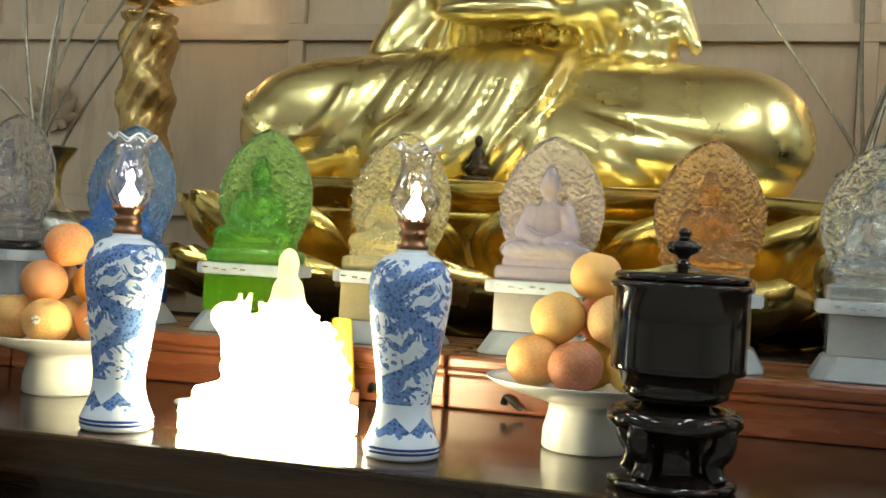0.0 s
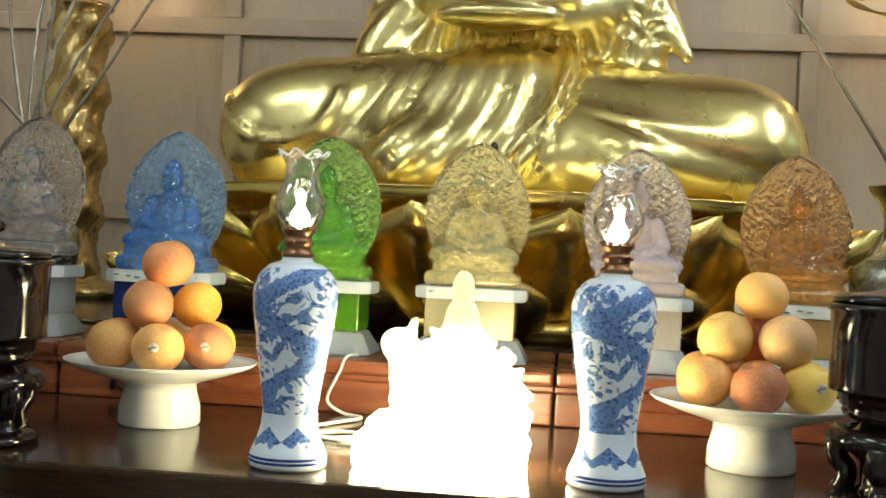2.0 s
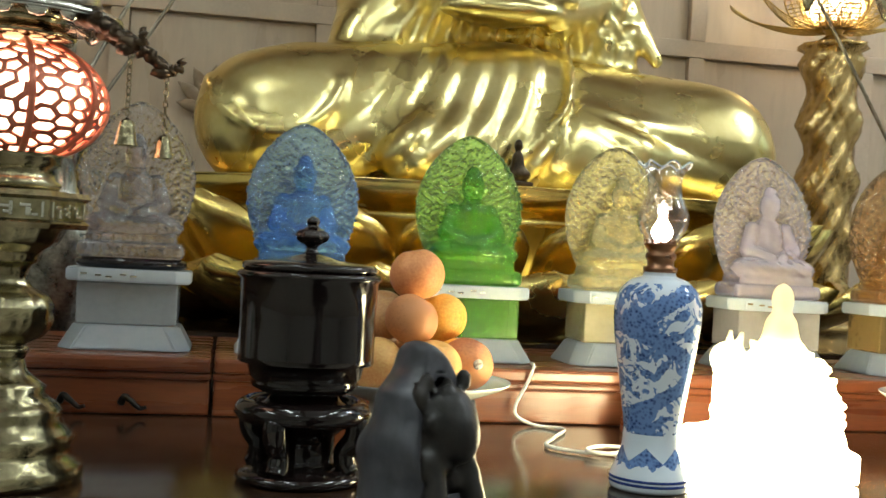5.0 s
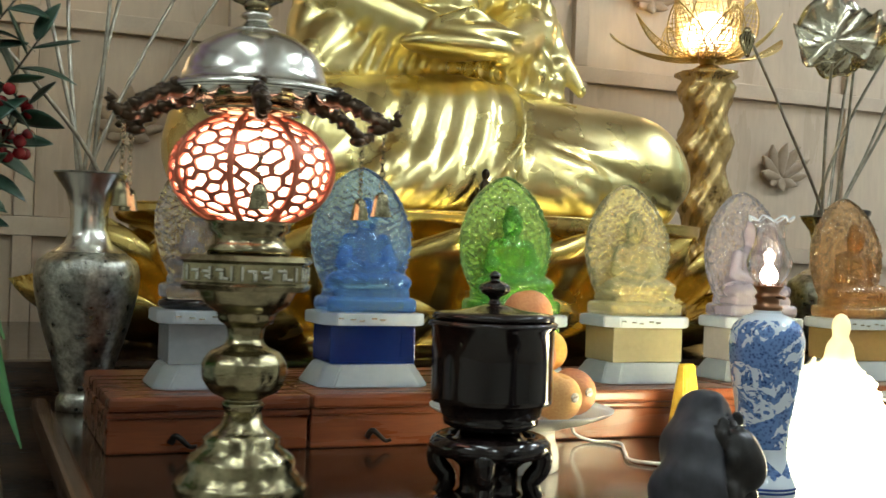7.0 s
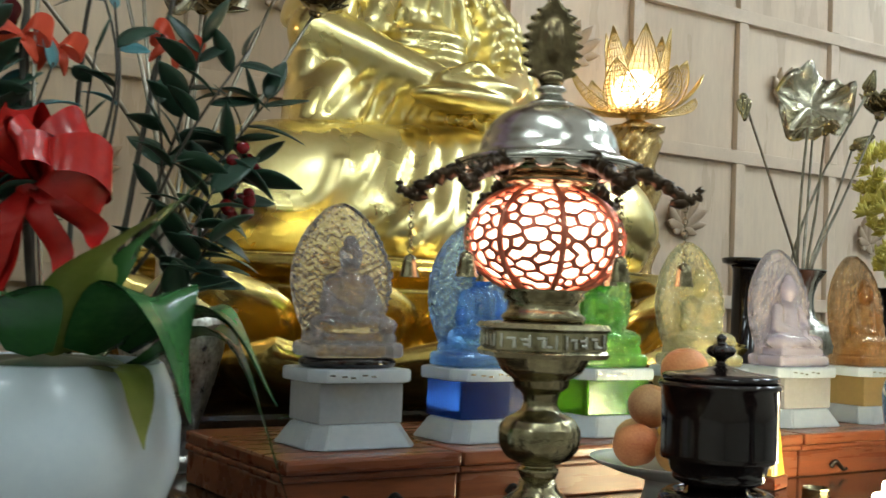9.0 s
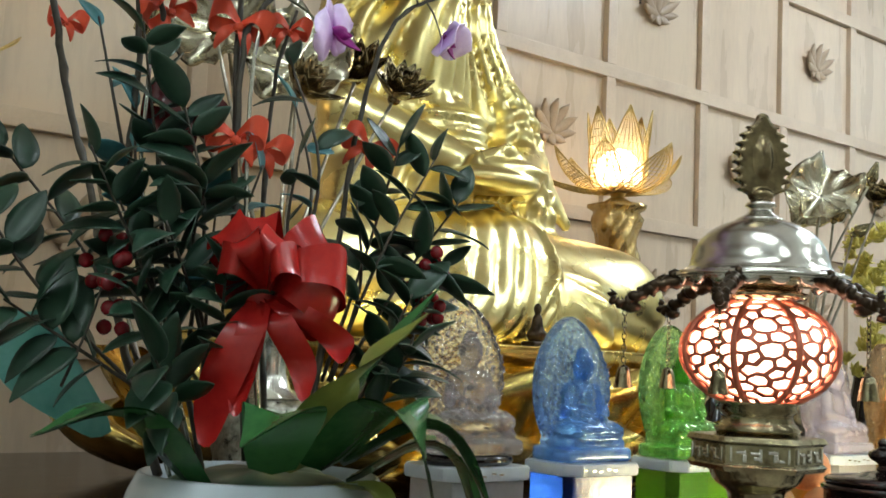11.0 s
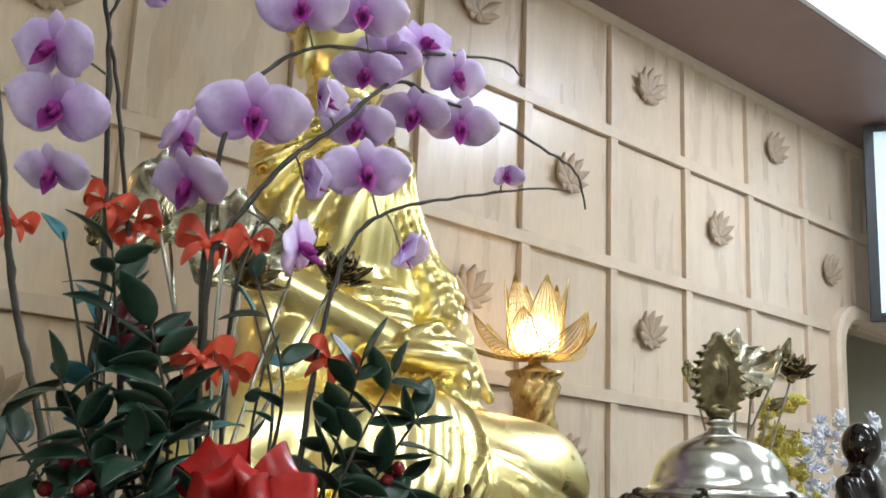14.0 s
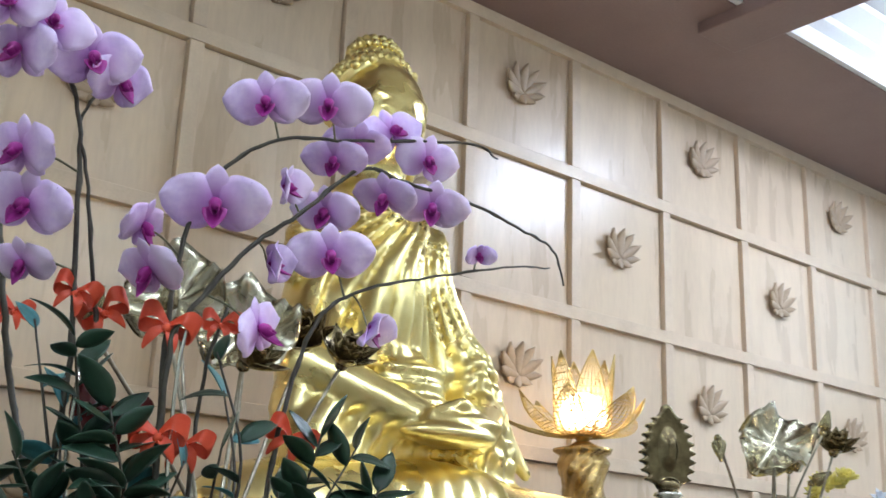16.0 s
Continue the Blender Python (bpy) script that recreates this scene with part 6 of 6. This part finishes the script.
for base, tip, n, s in (
        ((-2.26, 1.86, 1.45), (-2.42, 2.05, 1.79), 9, 1.15), ((-2.26, 1.84, 1.45), (-2.48, 1.92, 1.70), 9, 1.2), ((-2.24, 1.84, 1.45), (-2.45, 1.88, 1.58), 7, 1.15),
        ((-2.25, 1.82, 1.50), (-2.38, 1.84, 1.76), 9, 0.95), ((-2.24, 1.86, 1.50), (-2.33, 1.88, 1.72), 8, 0.95), ((-2.25, 1.86, 1.60), (-2.31, 1.88, 1.93), 10, 0.9),
        ((-2.23, 1.86, 1.55), (-2.26, 1.86, 1.84), 10, 1.1), ((-2.22, 1.84, 1.55), (-2.24, 1.82, 1.74), 9, 1.1), ((-2.23, 1.80, 1.50), (-2.30, 1.80, 1.68), 9, 1.0),
        ((-2.10, 1.84, 1.60), (-2.10, 1.88, 1.93), 1, 0.85), ((-2.08, 1.84, 1.55), (-2.10, 1.84, 1.80), 1, 0.85), ((-2.06, 1.82, 1.50), (-1.965, 1.80, 1.83), 9, 1.0),
        ((-2.05, 1.82, 1.50), (-1.90, 1.80, 1.82), 8, 1.0), ((-2.05, 1.80, 1.50), (-1.87, 1.78, 1.76), 8, 1.05), ((-2.06, 1.80, 1.50), (-2.02, 1.82, 1.74), 1, 0.9),
        ((-2.03, 1.80, 1.45), (-1.88, 1.80, 1.67), 7, 1.05), ((-2.05, 1.80, 1.42), (-1.95, 1.78, 1.62), 7, 1.1), ((-2.20, 1.82, 1.45), (-2.34, 1.80, 1.60), 8, 1.0), ((-2.2, 1.82, 1.45), (-2.24, 1.76, 1.63), 8, 1.0),
        ((-2.02, 1.80, 1.40), (-1.96, 1.76, 1.55), 7, 1.1), ((-2.25, 1.80, 1.40), (-2.33, 1.74, 1.52), 7, 1.1)):
    sprig(base, tip, n + 3, s)
# a few dyed teal leaves among the green ones
for base, tip, n, s in (((-2.25, 1.86, 1.60), (-2.29, 1.93, 1.84), 3, 1.0), ((-2.08, 1.86, 1.60), (-2.045, 1.95, 1.89), 3, 0.85), ((-2.18, 1.84, 1.55), (-2.154, 1.84, 1.77), 3, 0.95), ((-2.22, 1.84, 1.50), (-2.21, 1.85, 1.72), 2, 0.9), ((-2.27, 1.90, 1.60), (-2.33, 1.97, 1.95), 3, 0.9)):
    sprig(base, tip, n, s, 0.1, TEALM)

# broad strap leaves that hang over the rim
for base, mid, tip, w, mat in (
        ((-2.12, 1.72, 1.40), (-2.08, 1.62, 1.47), (-2.045, 1.585, 1.33), 0.150, M_LEAF2), ((-2.06, 1.76, 1.40), (-1.98, 1.68, 1.45), (-1.91, 1.64, 1.34), 0.115, M_LEAF2),
        ((-2.06, 1.75, 1.38), (-1.97, 1.67, 1.42), (-1.885, 1.63, 1.20), 0.092, M_LEAF2), ((-2.17, 1.71, 1.40), (-2.15, 1.63, 1.50), (-2.07, 1.60, 1.585), 0.095, M_LEAFY),
        ((-2.14, 1.70, 1.38), (-2.10, 1.63, 1.38), (-2.09, 1.61, 1.30), 0.055, M_LEAFY), ((-2.20, 1.70, 1.40), (-2.24, 1.62, 1.47), (-2.30, 1.60, 1.44), 0.09, M_LEAF2),
        ((-2.26, 1.76, 1.38), (-2.36, 1.74, 1.46), (-2.46, 1.74, 1.44), 0.085, M_LEAF2), ((-2.08, 1.84, 1.38), (-1.98, 1.84, 1.50), (-1.90, 1.82, 1.55), 0.075, M_LEAF2),
        ((-2.14, 1.74, 1.42), (-2.10, 1.66, 1.52), (-2.02, 1.64, 1.62), 0.055, M_LEAF2)):
    pts = spline([rel(*base), rel(*mid), rel(*tip)], 7)
    vs, fs = [], []
    for s in (0, 1):
        for i, p in enumerate(pts):
            u = i / (len(pts) - 1)
            d = pts[min(i + 1, len(pts) - 1)] - pts[max(0, i - 1)]
            sd = np.cross(d, (0, 0, 1.0))
            sd /= np.linalg.norm(sd) + 1e-9
            ww = w / 2 * (0.35 + 0.65 * math.sin(math.pi * min(1, u * 0.9 + 0.12))) * (1 if u < 0.7 else math.cos((u - 0.7) / 0.3 * 1.45))
            for v in (-1, -0.5, 0, 0.5, 1):
                q = p + sd * ww * v + np.array((0, 0, 0.25 * ww * abs(v) - 0.002 * s))
                vs.append(tuple(q))
    n = len(pts) * 5
    for i in range(len(pts) - 1):
        for j in range(4):
            a, b, c, d = i * 5 + j, i * 5 + j + 1, (i + 1) * 5 + j + 1, (i + 1) * 5 + j
            fs += [(a, b, c, d), (n + d, n + c, n + b, n + a)]
    put("strap_leaf", mesh_from("strap_leaf", vs, fs, mat), orch, None, "broad glossy strap leaf")


# ribbons
def ribbon_strip(pts, width, mat, axis):
    pts = spline(pts, 7)
    ax = np.array(axis, float)
    vs, fs = [], []
    for s in (0, 1):
        for i, p in enumerate(pts):
            u = i / (len(pts) - 1)
            for v in (-1, -0.33, 0.33, 1):
                tw = ax + 0.12 * np.array((math.sin(4 * u), math.cos(5 * u), 0))
                tw /= np.linalg.norm(tw)
                vs.append(tuple(p + tw * width / 2 * v * (0.35 + 0.65 * math.sin(math.pi * u)) + np.array((0, 0.0012 * s, 0.006 * v * v))))
    n = len(pts) * 4
    for i in range(len(pts) - 1):
        for j in range(3):
            a, b, c, d = i * 4 + j, i * 4 + j + 1, (i + 1) * 4 + j + 1, (i + 1) * 4 + j
            fs += [(a, b, c, d), (n + d, n + c, n + b, n + a)]
    return mesh_from("ribbon_loop", vs, fs, mat)


big = put("ribbon_knot", ball("ribbon_knot", 0.026, M_RIBBON, 2, (1.1, 0.9, 1)), orch, Matrix.Translation(rel(-2.185, 1.76, 1.60)), "large red satin bow")
for ang, ln, wd, fwd in ((8, 0.090, 0.056, 0.05), (38, 0.085, 0.052, 0.035), (98, 0.072, 0.050, 0.03), (132, 0.078, 0.052, 0.025), (-24, 0.080, 0.050, 0.04), (62, 0.050, 0.048, 0.065), (165, 0.052, 0.044, 0.06), (118, 0.046, 0.044, 0.075), (20, 0.046, 0.044, 0.08)):
    a = math.radians(ang)
    dx, dz = math.cos(a), math.sin(a)
    pts = [(0, 0, 0), (dx * ln * 0.45, -fwd - 0.02, dz * ln * 0.45 + 0.02), (dx * ln * 0.95, -fwd, dz * ln + 0.018), (dx * ln * 1.05, -fwd * 0.3 + 0.01, dz * ln), (dx * ln * 0.75, 0.022, dz * ln * 0.75 - 0.008), (dx * ln * 0.3, 0.02, dz * ln * 0.3), (0, 0.01, 0)]
    put("ribbon_loop", ribbon_strip(pts, wd, M_RIBBON, (-dz, 0.12, dx)), big, pose(0, 0, 0, 0, 0, -38))
for dx, dz, wd in ((-0.050, -0.175, 0.060), (0.095, -0.075, 0.048), (0.055, -0.12, 0.040), (-0.02, -0.14, 0.040)):
    put("ribbon_tail", ribbon_strip([(0, -0.01, 0), (dx * 0.4, -0.05, dz * 0.3), (dx * 0.9, -0.04, dz * 0.7), (dx, -0.055, dz)], wd, M_RIBBON, (0.95, -0.2, 0.15)), big, pose(0, 0, 0, 0, 0, -38))


def small_bow(x, y, z, turn, s=1.0, mat=M_RIBBON2, label="small orange-red ribbon bow"):
    o = put("small_bow", ball("small_bow", 0.008 * s, mat, 2), orch, Matrix.Translation(rel(x, y, z)) @ pose(0, 0, 0, 0, turn, -35), label)
    for sg in (-1, 1):
        pts = [(0, 0, 0), (sg * 0.022 * s, -0.012, 0.014 * s), (sg * 0.040 * s, -0.004, 0.006 * s), (sg * 0.034 * s, 0.008, -0.008 * s), (0, 0.004, 0)]
        put("ribbon_loop", ribbon_strip(pts, 0.028 * s, mat, (0.2 * sg, 0.1, 1)), o)
    for sg in (-1, 1):
        put("ribbon_tail", ribbon_strip([(0, 0, 0), (sg * 0.012 * s, -0.008, -0.015 * s), (sg * 0.02 * s, -0.006, -0.038 * s)], 0.018 * s, mat, (1, 0.1, 0.1)), o)


for x, y, z, tn, s in ((-2.245, 2.31, 2.030, 10, 0.95), (-2.295, 1.93, 1.985, 20, 1.0), (-2.250, 1.93, 1.965, -30, 1.1), (-2.19, 1.86, 1.945, 15, 1.25), (-2.06, 1.95, 1.985, 5, 0.9),
                       (-2.195, 1.84, 1.795, -5, 1.2), (-2.145, 1.86, 1.79, 8, 1.1), (-1.995, 1.84, 1.815, 25, 1.15)):
    small_bow(x, y, z, tn, s * 0.78)
small_bow(-2.238, 1.91, 1.826, 12, 1.25, M_MAROON, "dark maroon ribbon bow")

# berries
BER = ball("berry", 0.0095, M_BERRY, 2)
for cx, cy, cz, n, dx, dz in ((-2.335, 1.86, 1.605, 16, 0.030, 0.060), (-1.900, 1.80, 1.630, 16, 0.030, 0.050)):
    cl = put("berry_twig", tube("berry_twig", [rel(cx - 0.05, cy, cz - 0.12), rel(cx - 0.02, cy, cz - 0.04), rel(cx, cy, cz + 0.05)], 0.002, M_STEM, 0.001, 6), orch)
    for k in range(n):
        put("berry", BER, cl, Matrix.Translation(rel(cx + rg.uniform(-dx, dx), cy + rg.uniform(-0.025, 0.025), cz + rg.uniform(-dz, dz))), "glossy red berry")
# teal wrap
put("teal_wrap", ribbon_strip([rel(-2.30, 1.95, 1.42), rel(-2.36, 1.99, 1.49), rel(-2.38, 2.0, 1.57)], 0.10, M_TEAL, (0.9, -0.4, 0.1)), orch, None, "teal paper wrap")

# ---- wall panels, rails and lotus plaques ----
PANEL = box_mesh("panel", (PITCH - 0.066, 0.012, 0.648), M_PANEL, 0.003)


PLAQUE_PETALS = []
for q, (ang, ln, w) in enumerate(((90, 0.135, 0.055), (62, 0.14, 0.05), (118, 0.14, 0.05), (35, 0.135, 0.045), (145, 0.135, 0.045), (8, 0.115, 0.04), (172, 0.115, 0.04), (-25, 0.07, 0.04), (205, 0.07, 0.04), (-90, 0.05, 0.04))):
    PLAQUE_PETALS.append((blade("petal", ln * 1.2, w * 1.25, M_PLAQUE, -0.18, -0.35, thick=0.014, nu=7, nv=5, fat=0.85), pose(0, -0.020 + 0.003 * (q % 3), -0.03, 90, 0, 0) @ pose(0, 0, 0, 0, 0, ang)))
PLAQUE = lathe("backing", [(0.0, 0.055), (0.008, 0.05), (0.011, 0.03), (0.012, 0.001)], M_PLAQUE, 20, refine=False)
for k in range(-10, 7):
    x0 = V0 + PITCH * k
    xc = x0 + PITCH / 2
    for r in range(6):
        zt, zb = ROWS_Z[r], ROWS_Z[r + 1]
        if x0 >= 4.2 and zb < 2.9:
            continue
        if x0 >= 3.5 and zb < 2.9:
            o = put("panel", box_mesh("panel", (0.28, 0.012, 0.648), M_PANEL, 0.003), wall_north, pose(x0 + 0.175, 4.172, (zt + zb) / 2))
            continue
        put("panel", PANEL, wall_north, pose(xc, 4.172, (zt + zb) / 2))
        odd = (k % 2 == 1)
        if (r % 2 == 0) == odd and r < 4 and x0 < 4.2:
            pq = thing("lotus_plaque", "", "", pose(xc - 0.02, 4.1655, (zt + zb) / 2 + 0.02))
            put("backing", PLAQUE, pq, pose(0, 0, -0.02, 90, 0, 0))
            for pm, m in PLAQUE_PETALS:
                put("petal", pm, pq, m)
            tagged(pq, "carved wooden lotus plaque fixed on a wall panel", "plaque", "carved lotus plaques")
    for r in range(6):
        zt, zb = ROWS_Z[r], ROWS_Z[r + 1]
        if x0 >= 4.2 and zb < 2.9:
            continue
        put("stile", box_mesh("stile", (0.062, 0.040, zt - zb - 0.066), M_RAIL, 0.003), wall_north, pose(x0, 4.158, (zt + zb) / 2))
for r, z in enumerate(ROWS_Z):
    x1 = XR if z > 2.95 else 4.16
    put("rail", box_mesh("rail", (x1 - XL, 0.043, 0.064), M_RAIL, 0.003), wall_north, pose((x1 + XL) / 2, 4.1575, z))
